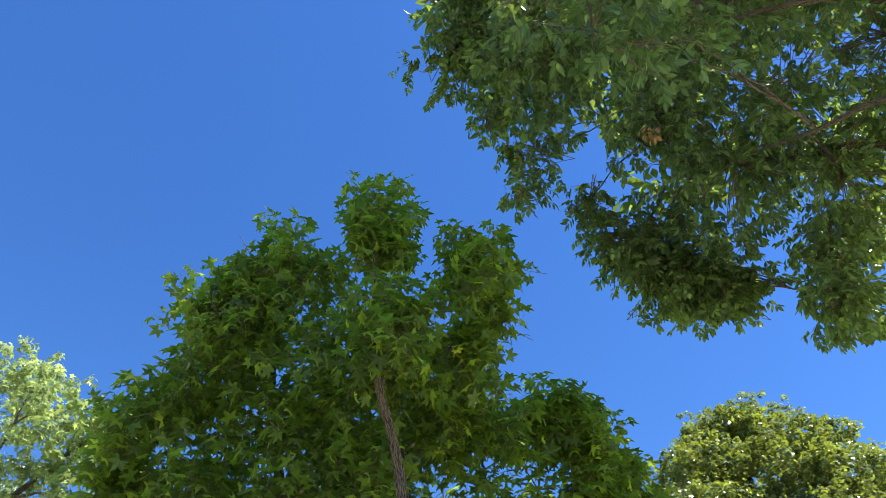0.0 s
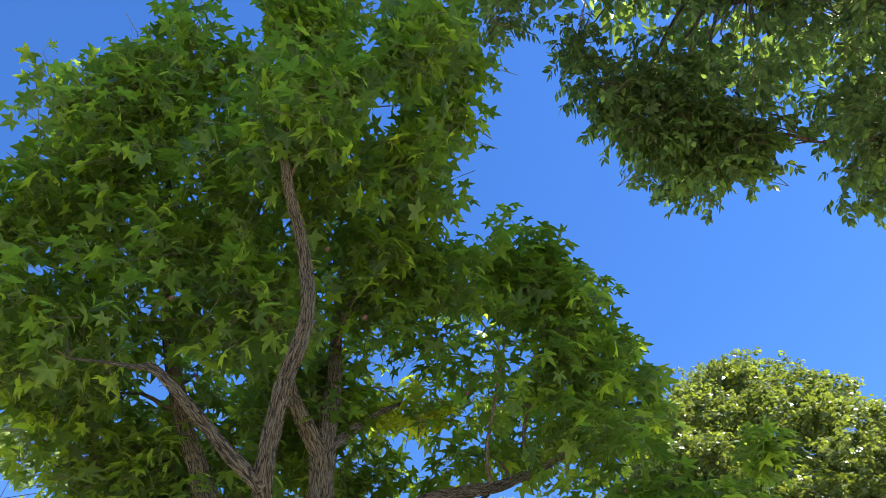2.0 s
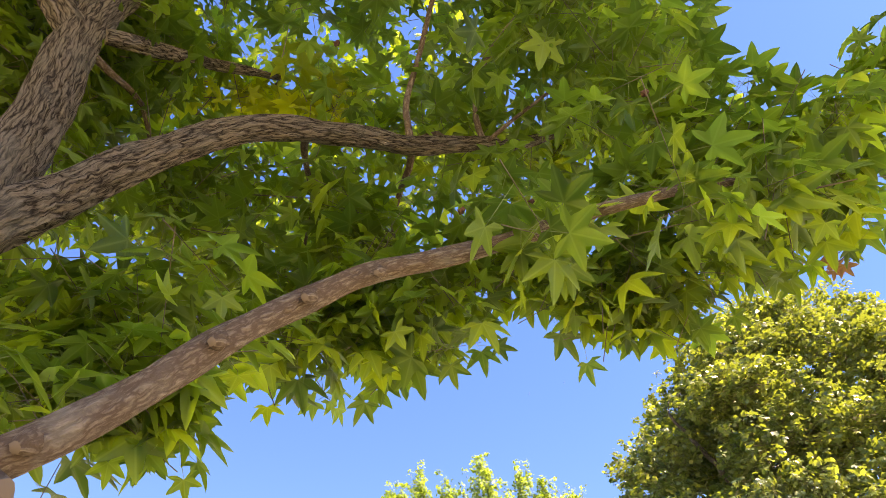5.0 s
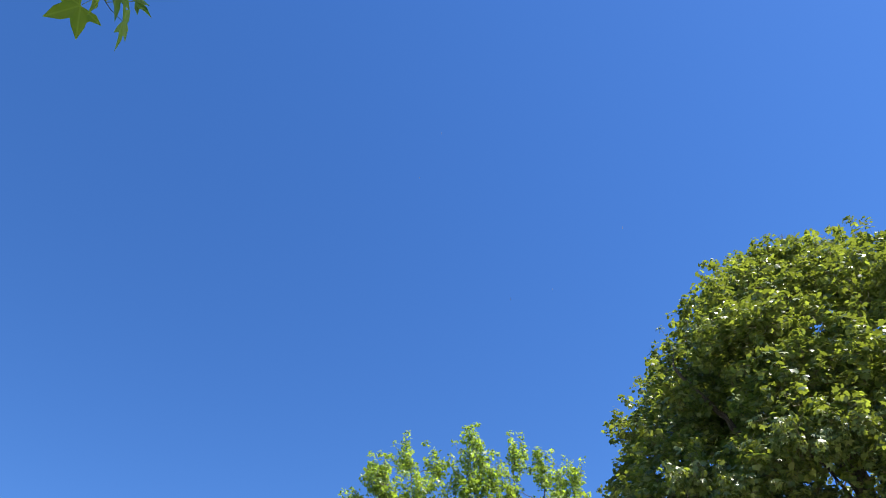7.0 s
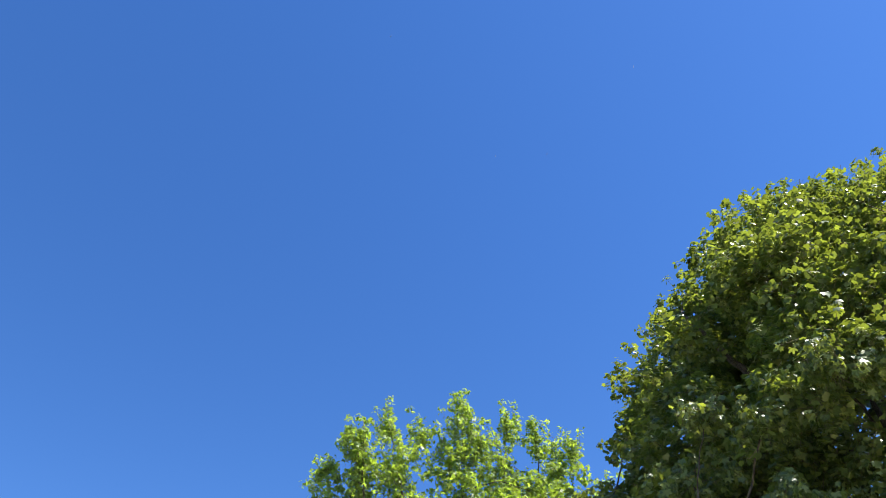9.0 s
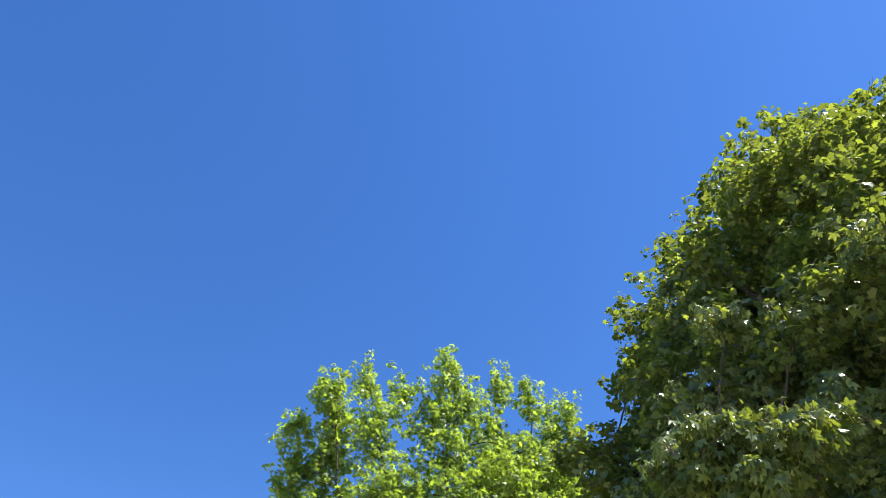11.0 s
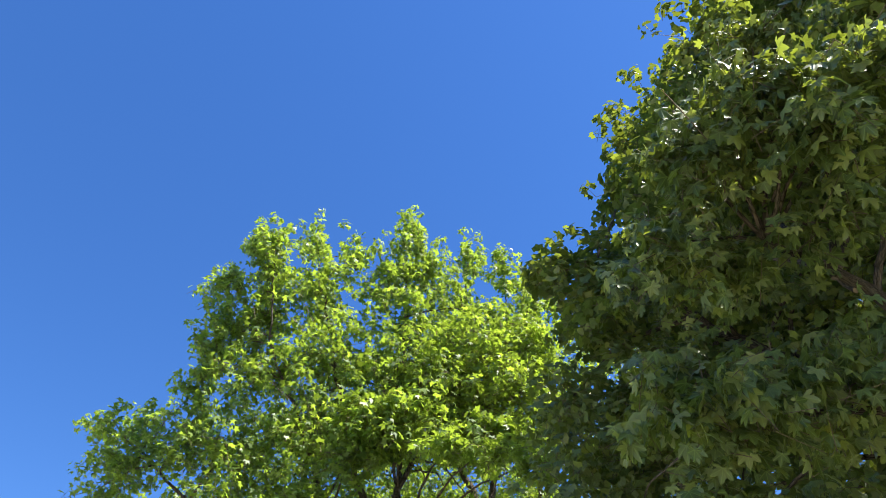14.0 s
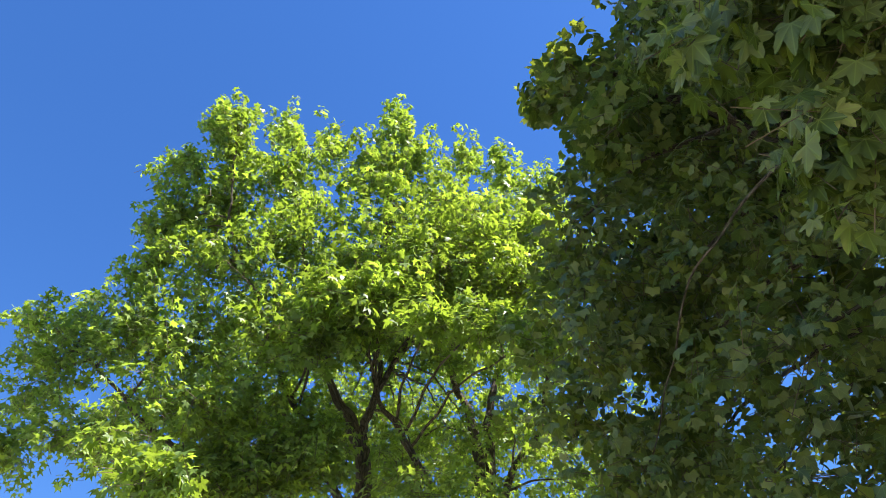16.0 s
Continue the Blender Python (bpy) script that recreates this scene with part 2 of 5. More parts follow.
def tube(sheaf, points, sides=10, step=0.06, rough=0.0, seed=0, wobble=0.0, ridges=0.0):
    """A limb through points of (x, y, z, radius), closed at its ends, with an uneven skin. ridges: depth of the bark's broken ridges, in metres."""
    rng = np.random.default_rng(seed)
    p = spline(points, step)
    line, r = p[:, :3].copy(), np.maximum(p[:, 3], 0.002)
    length = np.r_[0, np.cumsum(np.linalg.norm(np.diff(line, axis=0), axis=1))]
    if wobble:
        ph = rng.uniform(0, 6.28, (3, 3))
        fade = np.minimum(1, np.minimum(length, length[-1] - length) / 0.25)[:, None]
        line += fade * wobble * sum(np.sin(length[:, None] * f + ph[k]) / (k + 1) for k, f in enumerate((3.1, 7.3, 13.7)))
    way = unit(np.gradient(line, axis=0))
    ref = np.array((0.31, -0.94, 0.13)) if abs(way[:, 2]).mean() > 0.5 else np.array((0.1, 0.2, 0.97))
    side = unit(np.cross(way, ref))
    other = np.cross(way, side)
    a = np.linspace(0, 2 * np.pi, sides + 1)
    skin = np.ones((len(line), sides + 1))
    if rough:
        for k in range(7):
            n, f, ph = rng.integers(1, 9), rng.uniform(2, 30), rng.uniform(0, 6.28)
            skin += rough / 2.2 * np.sin(n * a[None] + f * length[:, None] + ph)
    if ridges:
        lift = np.zeros_like(skin)
        for k in range(9):
            n, f, ph = rng.integers(7, 17), rng.uniform(-34, 34), rng.uniform(0, 6.28)
            lift += np.sin(n * a[None] + f * length[:, None] + ph + 0.8 * np.sin(rng.uniform(12, 30) * length[:, None]))
        skin += ridges / r[:, None] * np.clip(lift / 3.0, -1.0, 0.6) * np.minimum(1, r[:, None] / 0.04)
    co = line[:, None] + (r[:, None] * skin)[..., None] * (np.cos(a)[None, :, None] * side[:, None] + np.sin(a)[None, :, None] * other[:, None])
    uv = np.stack(np.broadcast_arrays(a[None] * r.max(), length[:, None]), -1)
    n = sides + 1
    i, j = np.meshgrid(np.arange(len(line) - 1), np.arange(sides), indexing="ij")
    quads = np.stack([i * n + j, i * n + j + 1, (i + 1) * n + j + 1, (i + 1) * n + j], -1).reshape(-1, 4)
    sheaf.put(co, quads, uv)
    for ring, end in ((0, line[0] - way[0] * r[0] * 0.3), (len(line) - 1, line[-1] + way[-1] * r[-1] * 0.6)):
        cap = np.vstack([co[ring], end])
        tri = np.array([(k, k + 1, sides + 1) if ring else (k + 1, k, sides + 1) for k in range(sides)])
        sheaf.put(cap, tri)
    return sheaf


def sticks(sheaf, a, b, ra, rb):
    """Straight three-sided twigs from each a to each b."""
    a, b = np.reshape(a, (-1, 3)), np.reshape(b, (-1, 3))
    way = unit(b - a)
    side = unit(np.cross(way, np.where(np.abs(way[:, 2:]) < 0.9, (0.0, 0.0, 1.0), (1.0, 0.0, 0.0))))
    other = np.cross(way, side)
    ring = [math.cos(k * 2.0944) * side + math.sin(k * 2.0944) * other for k in range(3)]
    co = np.stack([a + ra * v for v in ring] + [b + rb * v for v in ring], 1)
    quads = np.array([(0, 1, 4, 3), (1, 2, 5, 4), (2, 0, 3, 5)])
    sheaf.put(co, (np.arange(len(a))[:, None, None] * 6 + quads).reshape(-1, 4))
    return sheaf


# ---- leaf blades, one unit long from stalk to tip ----
def lobed_leaf(lobes, notch, sides, droop, fold, twist):
    """A palmate blade: lobes of (angle, length), each with sides of (share of length, angle from its rib), and notches between them.
    It droops outward, folds along its ribs and twists."""
    pts, lift = [(0.0, 0.0)], [0.0]
    spread = sorted(lobes)
    for k, (ang, ln) in enumerate(spread):
        for f, da, z in [(f, -a, 1) for f, a in sides] + [(1.0, 0, 0)] + [(f, a, 1) for f, a in reversed(sides)]:
            t = radians(ang + da)
            pts.append((ln * f * math.sin(t), ln * f * math.cos(t)))
            lift.append(z * abs(da) / 18.0)
        if k + 1 < len(spread):
            t = radians((ang + spread[k + 1][0]) / 2)
            pts.append((notch * math.sin(t), notch * math.cos(t)))
            lift.append(0.6)
    co = np.array([(x, y, 0.0) for x, y in pts])
    r = np.hypot(co[:, 0], co[:, 1])
    co[:, 2] = -droop * r**2 + fold * np.array(lift) + twist * co[:, 0] * co[:, 1]
    return co, np.array([(0, k + 1, k) for k in range(1, len(pts) - 1)])


def oval_leaf(width, droop, fold):
    """A pointed oval leaflet, folded along its rib."""
    ys, ws = (0.0, 0.3, 0.62, 1.0), (0.0, 0.9, 0.8, 0.0)
    co = [(0, 0, 0)]
    for y, w in zip(ys[1:3], ws[1:3]):
        co += [(-w * width / 2, y, fold - droop * y * y), (0, y, -droop * y * y), (w * width / 2, y, fold - droop * y * y)]
    co.append((0, 1, -droop))
    tris = [(0, 2, 1), (0, 3, 2), (1, 2, 5), (1, 5, 4), (2, 3, 6), (2, 6, 5), (4, 5, 7), (5, 6, 7)]
    return np.array(co, float), np.array(tris)


STAR = [(0, 1.0), (-56, 0.9), (56, 0.9), (-112, 0.66), (112, 0.66)]
STAR_SIDES = [(0.55, 19), (0.8, 8)]
GUM_BLADES = [lobed_leaf(STAR, 0.43, STAR_SIDES, d, f, w) for d, f, w in ((0.15, 0.03, 0.1), (0.3, 0.05, -0.2), (0.05, 0.06, 0.25), (0.5, 0.03, 0.0))]
BROAD = [(0, 1.0), (-48, 0.92), (48, 0.92), (-100, 0.62), (100, 0.62)]
MID_STARS = [lobed_leaf(STAR, 0.43, [(0.64, 16)], d, f, w) for d, f, w in ((0.15, 0.03, 0.1), (0.3, 0.05, -0.2), (0.05, 0.06, 0.25), (0.5, 0.03, 0.0))]
MID_BROAD = [lobed_leaf(BROAD, 0.62, [(0.6, 21), (0.84, 10)], d, f, w) for d, f, w in ((0.2, 0.03, 0.1), (0.45, 0.05, -0.25), (0.1, 0.06, 0.3))]
FAR_STARS = [lobed_leaf(STAR, 0.47, [], d, f, w) for d, f, w in ((0.2, 0.08, 0.1), (0.4, 0.1, -0.2), (0.1, 0.12, 0.25))]
FAR_BROAD = [lobed_leaf(BROAD, 0.7, [], d, f, w) for d, f, w in ((0.2, 0.08, 0.1), (0.45, 0.1, -0.25), (0.1, 0.12, 0.3))]
PLAIN_BROAD = [lobed_leaf([(0, 1.0), (-70, 0.8), (70, 0.8)], 0.75, [], d, f, w) for d, f, w in ((0.2, 0.08, 0.1), (0.45, 0.1, -0.25), (0.1, 0.12, 0.3))]
OVAL_BLADES = [oval_leaf(w, d, f) for w, d, f in ((0.5, 0.12, 0.05), (0.44, 0.25, 0.07), (0.56, 0.05, 0.02))]


def plain_oval(width, droop):
    """A leaflet of four triangles."""
    co = [(0, 0, 0), (-0.45 * width, 0.32, 0.03), (-0.4 * width, 0.62, -0.4 * droop), (0, 1, -droop), (0.4 * width, 0.62, -0.4 * droop), (0.45 * width, 0.32, 0.03)]
    return np.array(co, float), np.array([(0, k + 1, k) for k in range(1, 5)])


PLAIN_OVALS = [plain_oval(w, d) for w, d in ((0.5, 0.12), (0.44, 0.25), (0.56, 0.05))]


def sprays(rng, lobes, length, rise, out=0.8, spread=0.5, inner=0.1, full=1.0, blur=0.16, tidy=0.0):
    """Shoots that fill rounded masses of twigs. lobes: centre x, y, z, half sizes x, y, z, number of shoots. Gives feet, ways and lengths."""
    feet, ways, lens, hearts = [], [], [], []
    for x, y, z, a, b, c, n in lobes:
        n = max(4, int(n * full))
        u = rng.normal(size=(n, 3))
        r = np.linalg.norm(u, axis=1, keepdims=True)
        u /= r
        w = rng.normal(size=(4, 3)) * 2.2
        lump = 1 + 0.15 * sum(np.sin(u @ k + p) for k, p in zip(w, rng.uniform(0, 6.28, 4)))
        rad = np.where(rng.uniform(size=n) < inner, rng.uniform(0.85, 1.05, n), rng.uniform(size=n) ** 0.36 * 0.92) * lump
        tip = np.array((x, y, z)) + (u * rad[:, None] + blur * np.clip(rng.normal(size=(n, 3)), -1.4, 1.4)) * (a, b, c)
        way = unit(out * u + np.array((0, 0, rise)) + spread * rng.normal(size=(n, 3)))
        if tidy:  # feet stay inside the mass
            way = unit(way + u * 1.5 * np.maximum(0, tidy - (way * u).sum(-1, keepdims=True)))
        ln = length * rng.uniform(0.6, 1.35, n)
        feet.append(tip - way * ln[:, None])
        ways.append(way)
        lens.append(ln)
        hearts.append(np.broadcast_to((x, y, z), (n, 3)))
    return [np.concatenate(v) for v in (feet, ways, lens, hearts)]


def spires(seed, lobes, each=4, girth=0.2, height=0.42):
    """Breaks rounded masses up into upright leafy branchlets that narrow to the top."""
    rng, out = np.random.default_rng(seed), []
    for x, y, z, a, b, c, n in lobes:
        for _k in range(max(2, round(n / each))):
            u = rng.normal(size=3)
            u *= 1.1 * rng.uniform() ** 0.45 / np.linalg.norm(u)
            f = rng.uniform(0.7, 1.25)
            g = girth * f * min(1.0, 0.45 + a)
            out.append((x + u[0] * a, y + u[1] * b, z + u[2] * c, g, g, height * f, each))
    return out


def leaves_on(rng, feet, ways, lens, each, stalk, size, droop, tilt, outward=0.35, face=0.0, lift=1.0):
    """Leaves set in a spiral along shoots: their stalks' two ends and the frames (right, along, up) and sizes of their blades."""
    n = len(feet)
    j = np.arange(each)
    s = ((j + 1.0) / each)[None] ** 0.75 * np.ones((n, 1))
    node = feet[:, None] + ways[:, None] * (lens[:, None] * s)[..., None]
    e1 = unit(np.cross(ways, (0.3, 0.5, 0.81)))
    e2 = np.cross(ways, e1)
    a = j[None] * 2.4 + rng.uniform(0, 6.28, (n, 1)) + rng.normal(size=(n, each)) * 0.3
    radial = np.cos(a)[..., None] * e1[:, None] + np.sin(a)[..., None] * e2[:, None]
    pet = unit(radial + 0.45 * ways[:, None] + (0, 0, 0.2) + 0.2 * rng.normal(size=(n, each, 3)))
    ln = stalk * rng.uniform(0.6, 1.4, (n, each, 1)) * (1.25 - 0.5 * s[..., None])
    end = node + pet * ln
    flat = pet * (1, 1, 0.5)
    along = unit(flat + np.array((0, 0, -1.0)) * droop * rng.uniform(0.3, 1.6, (n, each, 1)) + 0.25 * rng.normal(size=(n, each, 3)))
    up = np.array((0, 0, lift)) + outward * pet + face * ways[:, None] + tilt * rng.normal(size=(n, each, 3))
    up = unit(up - (up * along).sum(-1, keepdims=True) * along)
    right = np.cross(along, up)
    sz = size * rng.uniform(0.62, 1.3, (n, each)) * (1.12 - 0.25 * (s > 0.93))
    flatten = lambda v: v.reshape(-1, *v.shape[2:])
    return flatten(node), flatten(end), np.stack([flatten(right), flatten(along), flatten(up)], -1), sz.ravel()


def blades(sheaf, rng, kinds, end, turn, size):
    """Lays leaf blades of the given kinds at their places into one mesh."""
    pick = rng.integers(0, len(kinds), len(end))
    for k, (co, tris) in enumerate(kinds):
        at = np.flatnonzero(pick == k)
        if len(at):
            v = end[at][:, None] + np.einsum("nij,vj->nvi", turn[at], co) * size[at][:, None, None]
            sheaf.put(v, (np.arange(len(at))[:, None, None] * len(co) + tris).reshape(-1, 3), np.tile(co[:, :2], (len(at), 1)))
    return sheaf


def single_leaves(rng, kinds, end, turn, size, material, parent):
    """Leaves that can be picked one by one: objects of their own on a few shared meshes."""
    shared = [Sheaf().put(co, tris, co[:, :2]).mesh("leaf", material) for co, tris in kinds]
    back = parent.matrix_world.inverted()
    for e, t, s in zip(end, turn, size):
        ob = new("leaf", shared[int(rng.integers(0, len(shared)))])
        ob.parent = parent
        ob.matrix_parent_inverse = back
        ob.matrix_basis = Matrix.Translation(e) @ (Matrix(t.tolist()) * float(s)).to_4x4()


def foliage(tree, seed, lobes, kinds, material, twig, length, rise, each, stalk, size, droop, tilt, near=None, singles=300, stick=0.0025, face=0.0, lift=1.0, stalks=True, woody=0.3, **more):
    """Clothes a tree: twigs, leaf stalks and leaves. near: the place round which the leaves are single objects."""
    rng = np.random.default_rng(seed)
    feet, ways, lens, hearts = sprays(rng, lobes, length, rise, **more)
    node, end, turn, sz = leaves_on(rng, feet, ways, lens, each, stalk, size, droop, tilt, face=face, lift=lift)
    wood = Sheaf()
    sticks(wood, feet, feet + ways * lens[:, None], stick, stick * 0.5)
    some = rng.uniform(size=len(feet)) < woody
    sticks(wood, hearts[some] + (feet[some] - hearts[some]) * 0.3, feet[some], stick * 1.3, stick)
    part("twigwork", wood, BROWN_TWIG, tree, kind="stuff")
    if stalks:
        part("stalkwork", sticks(Sheaf(), node, end, stick * 0.45, stick * 0.35), twig, tree, kind="stuff")
    order = np.argsort(np.linalg.norm(end - np.array(near), axis=1)) if near is not None else np.arange(len(end))
    one, rest = (order[:singles], order[singles:]) if near is not None else (order[:0], order)
    holder = tree
    if len(rest):
        holder = part("crown", blades(Sheaf(), rng, kinds, end[rest], turn[rest], sz[rest]), material, tree, kind="stuff")
    single_leaves(rng, kinds, end[one], turn[one], sz[one], material, holder)


def boughs(tree, seed, name, limbs, lobes, material, radius, sides=6):
    """A bough from the nearest limb into each mass of twigs."""
    line = np.vstack([spline(l, 0.15) for l in limbs])
    for k, (x, y, z, *_rest) in enumerate(lobes):
        to = np.array((x, y, z))
        cost = np.linalg.norm(line[:, :3] - to, axis=1) + 0.8 * np.maximum(0, line[:, 2] - z + 0.2)
        a = line[np.argmin(cost)]
        gap = np.linalg.norm(to - a[:3])
        if gap < 0.12:
            continue
        r = min(radius, a[3] * 0.7)
        mid = (a[:3] + to) / 2 + (0, 0, 0.12 * gap)
        part(name, tube(Sheaf(), [(*a[:3], r), (*mid, r * 0.7), (*to, r * 0.35)], sides, 0.1, 0.05, seed + k, 0.02), material, tree)


# ---- ground ----
g = bmesh.new()
bmesh.ops.create_grid(g, x_segments=40, y_segments=40, size=2000)
gm = bpy.data.meshes.new("ground")
g.to_mesh(gm)
g.free()
gm.materials.append(GRASS)
tagged(new("ground", gm), label="unseen mown lawn under trees, straw-coloured and kept pale to bounce light up", category="lawn", kind="structure")

# ---- the sweetgum that the walk passes under ----
gum = thing("sweetgum_tree", (-0.2, 5.7, 0), "green sweetgum tree with forked grey furrowed trunk on the lawn", "tree")
TRUNK = [(-0.2, 5.75, -0.1, 0.24), (-0.2, 5.72, 0.3, 0.19), (-0.22, 5.68, 1.2, 0.17), (-0.27, 5.64, 2.0, 0.165), (-0.3, 5.62, 2.5, 0.13)]
FRONT_STEM = [(-0.3, 5.58, 2.25, 0.068), (-0.4, 5.42, 2.65, 0.058), (-0.43, 5.2, 2.98, 0.048), (-0.43, 4.9, 3.15, 0.043), (-0.38, 4.72, 3.5, 0.039), (-0.29, 4.58, 3.84, 0.035), (-0.34, 4.5, 4.2, 0.031), (-0.46, 4.25, 4.58, 0.026), (-0.52, 4.15, 5.1, 0.019), (-0.56, 4.1, 5.9, 0.009)]
LEFT_STEM = [(-0.36, 5.62, 2.3, 0.1), (-0.54, 5.68, 2.75, 0.075), (-0.74, 5.72, 3.16, 0.066), (-1.01, 5.7, 3.6, 0.056), (-1.23, 5.5, 4.1, 0.045), (-1.38, 5.1, 4.8, 0.03), (-1.45, 4.8, 5.5, 0.014)]
BACK_STEM = [(-0.24, 5.68, 2.3, 0.110), (-0.26, 5.71, 2.8, 0.087), (-0.285, 5.74, 3.3, 0.076), (-0.31, 5.71, 3.76, 0.066), (-0.31, 5.78, 4.25, 0.052), (-0.35, 5.81, 4.75, 0.037), (-0.38, 5.78, 5.4, 0.013)]
BACK_FORK = [(-0.31, 5.7, 3.7, 0.055), (-0.5, 5.55, 4.0, 0.042), (-0.62, 5.3, 4.25, 0.03), (-0.85, 5.25, 4.7, 0.014)]
LOW_FORK = [(-0.43, 4.9, 3.12, 0.034), (-0.66, 4.75, 3.3, 0.029), (-0.91, 4.56, 3.5, 0.021), (-1.1, 4.66, 3.6, 0.011), (-1.5, 4.8, 3.75, 0.005)]
TOP_FORK = [(-0.45, 4.27, 4.55, 0.02), (-0.41, 4.3, 4.78, 0.017), (-0.3, 4.34, 5.0, 0.014), (-0.18, 4.32, 5.25, 0.008)]
SIDE_TWIG = [(-0.28, 5.75, 3.8, 0.03), (-0.09, 6.11, 4.23, 0.024), (0.1, 6.35, 4.5, 0.012)]
HIGH_LIMB = [(-0.29, 5.71, 2.62, 0.055), (-0.22, 5.71, 2.8, 0.064), (-0.1, 5.8, 3.08, 0.056), (0.06, 5.86, 3.32, 0.047), (0.27, 5.95, 3.54, 0.043), (0.5, 6.08, 3.68, 0.04), (0.73, 6.21, 3.78, 0.036), (1.0, 6.34, 3.95, 0.03), (1.24, 6.46, 4.14, 0.022), (1.6, 6.45, 4.3, 0.01)]
LOW_LIMB = [(-0.2, 5.64, 1.95, 0.05), (0.05, 5.62, 2.12, 0.038), (0.2, 5.63, 2.22, 0.036), (0.31, 5.67, 2.35, 0.033), (0.61, 5.82, 2.73, 0.028), (0.82, 5.87, 2.86, 0.025), (1.06, 5.89, 2.95, 0.022), (1.35, 5.88, 3.06, 0.017), (1.75, 6.0, 3.3, 0.011), (2.3, 6.2, 3.6, 0.005)]
UP_SHOOT = [(0.72, 6.2, 3.78, 0.014), (0.7, 6.17, 4.0, 0.012), (0.74, 6.12, 4.25, 0.011), (0.85, 5.9, 4.8, 0.009)]
UP_SHOOT_B = [(1.0, 6.33, 3.94, 0.014), (0.97, 6.3, 4.15, 0.012), (1.02, 6.24, 4.4, 0.011), (1.3, 6.05, 5.0, 0.008)]
STEMS = (("trunk", TRUNK, GUM_BARK), ("stem", FRONT_STEM, GUM_BARK), ("stem", LEFT_STEM, GUM_BARK), ("stem", BACK_STEM, GUM_BARK),
         ("limb", BACK_FORK, GUM_BARK), ("limb", LOW_FORK, GUM_BARK), ("limb", TOP_FORK, SMOOTH_BARK), ("limb", SIDE_TWIG, GUM_BARK), ("limb", HIGH_LIMB, GUM_BARK),
         ("limb", LOW_LIMB, SMOOTH_BARK), ("branch", UP_SHOOT, SMOOTH_BARK), ("branch", UP_SHOOT_B, SMOOTH_BARK))
for k, (name, line, bark) in enumerate(STEMS):
    part(name, tube(Sheaf(), line, 52 if bark is GUM_BARK else 24, 0.02, 0.07, 40 + k, 0.006 if k > 4 else 0.0, 0.0045 if bark is GUM_BARK else 0.0012), bark, gum)
GUM_TOP = [(-1.7, 4.5, 5.78, 0.28, 0.26, 0.26, 44), (-1.9, 4.6, 5.5, 0.25, 0.25, 0.25, 34), (-0.55, 4.2, 6.15, 0.4, 0.38, 0.6, 90), (0.2, 4.0, 5.55, 0.3, 0.3, 0.5, 45), (-1.3, 4.45, 5.75, 0.46, 0.42, 0.46, 85),
           (-1.65, 4.6, 5.35, 0.5, 0.45, 0.55, 80), (-2.0, 4.75, 4.85, 0.45, 0.45, 0.4, 60), (-2.5, 4.95, 4.6, 0.35, 0.4, 0.35, 40),
           (-0.6, 4.6, 5.1, 0.7, 0.5, 0.6, 110), (-0.35, 4.05, 4.95, 0.35, 0.25, 0.5, 45), (0.2, 4.6, 5.2, 0.33, 0.35, 0.42, 60), (-1.2, 4.9, 4.7, 0.7, 0.5, 0.5, 90), (0.45, 4.30, 5.73, 0.20, 0.20, 0.20, 16), (0.46, 4.50, 5.47, 0.20, 0.20, 0.20, 16)]
GUM_LEFT = [(-1.7, 5.0, 4.1, 0.7, 0.55, 0.4, 90), (-2.4, 5.3, 4.2, 0.5, 0.5, 0.4, 60), (-1.4, 5.95, 3.85, 0.6, 0.4, 0.35, 80), (-0.75, 5.0, 4.2, 0.5, 0.4, 0.4, 60),
            (-1.6, 6.1, 3.75, 0.6, 0.5, 0.3, 70), (-1.05, 6.1, 3.6, 0.55, 0.5, 0.3, 70), (-0.6, 5.95, 4.0, 0.5, 0.45, 0.4, 60), (-2.0, 5.8, 4.2, 0.55, 0.5, 0.4, 60), (-0.55, 6.05, 4.35, 0.38, 0.3, 0.32, 70)]
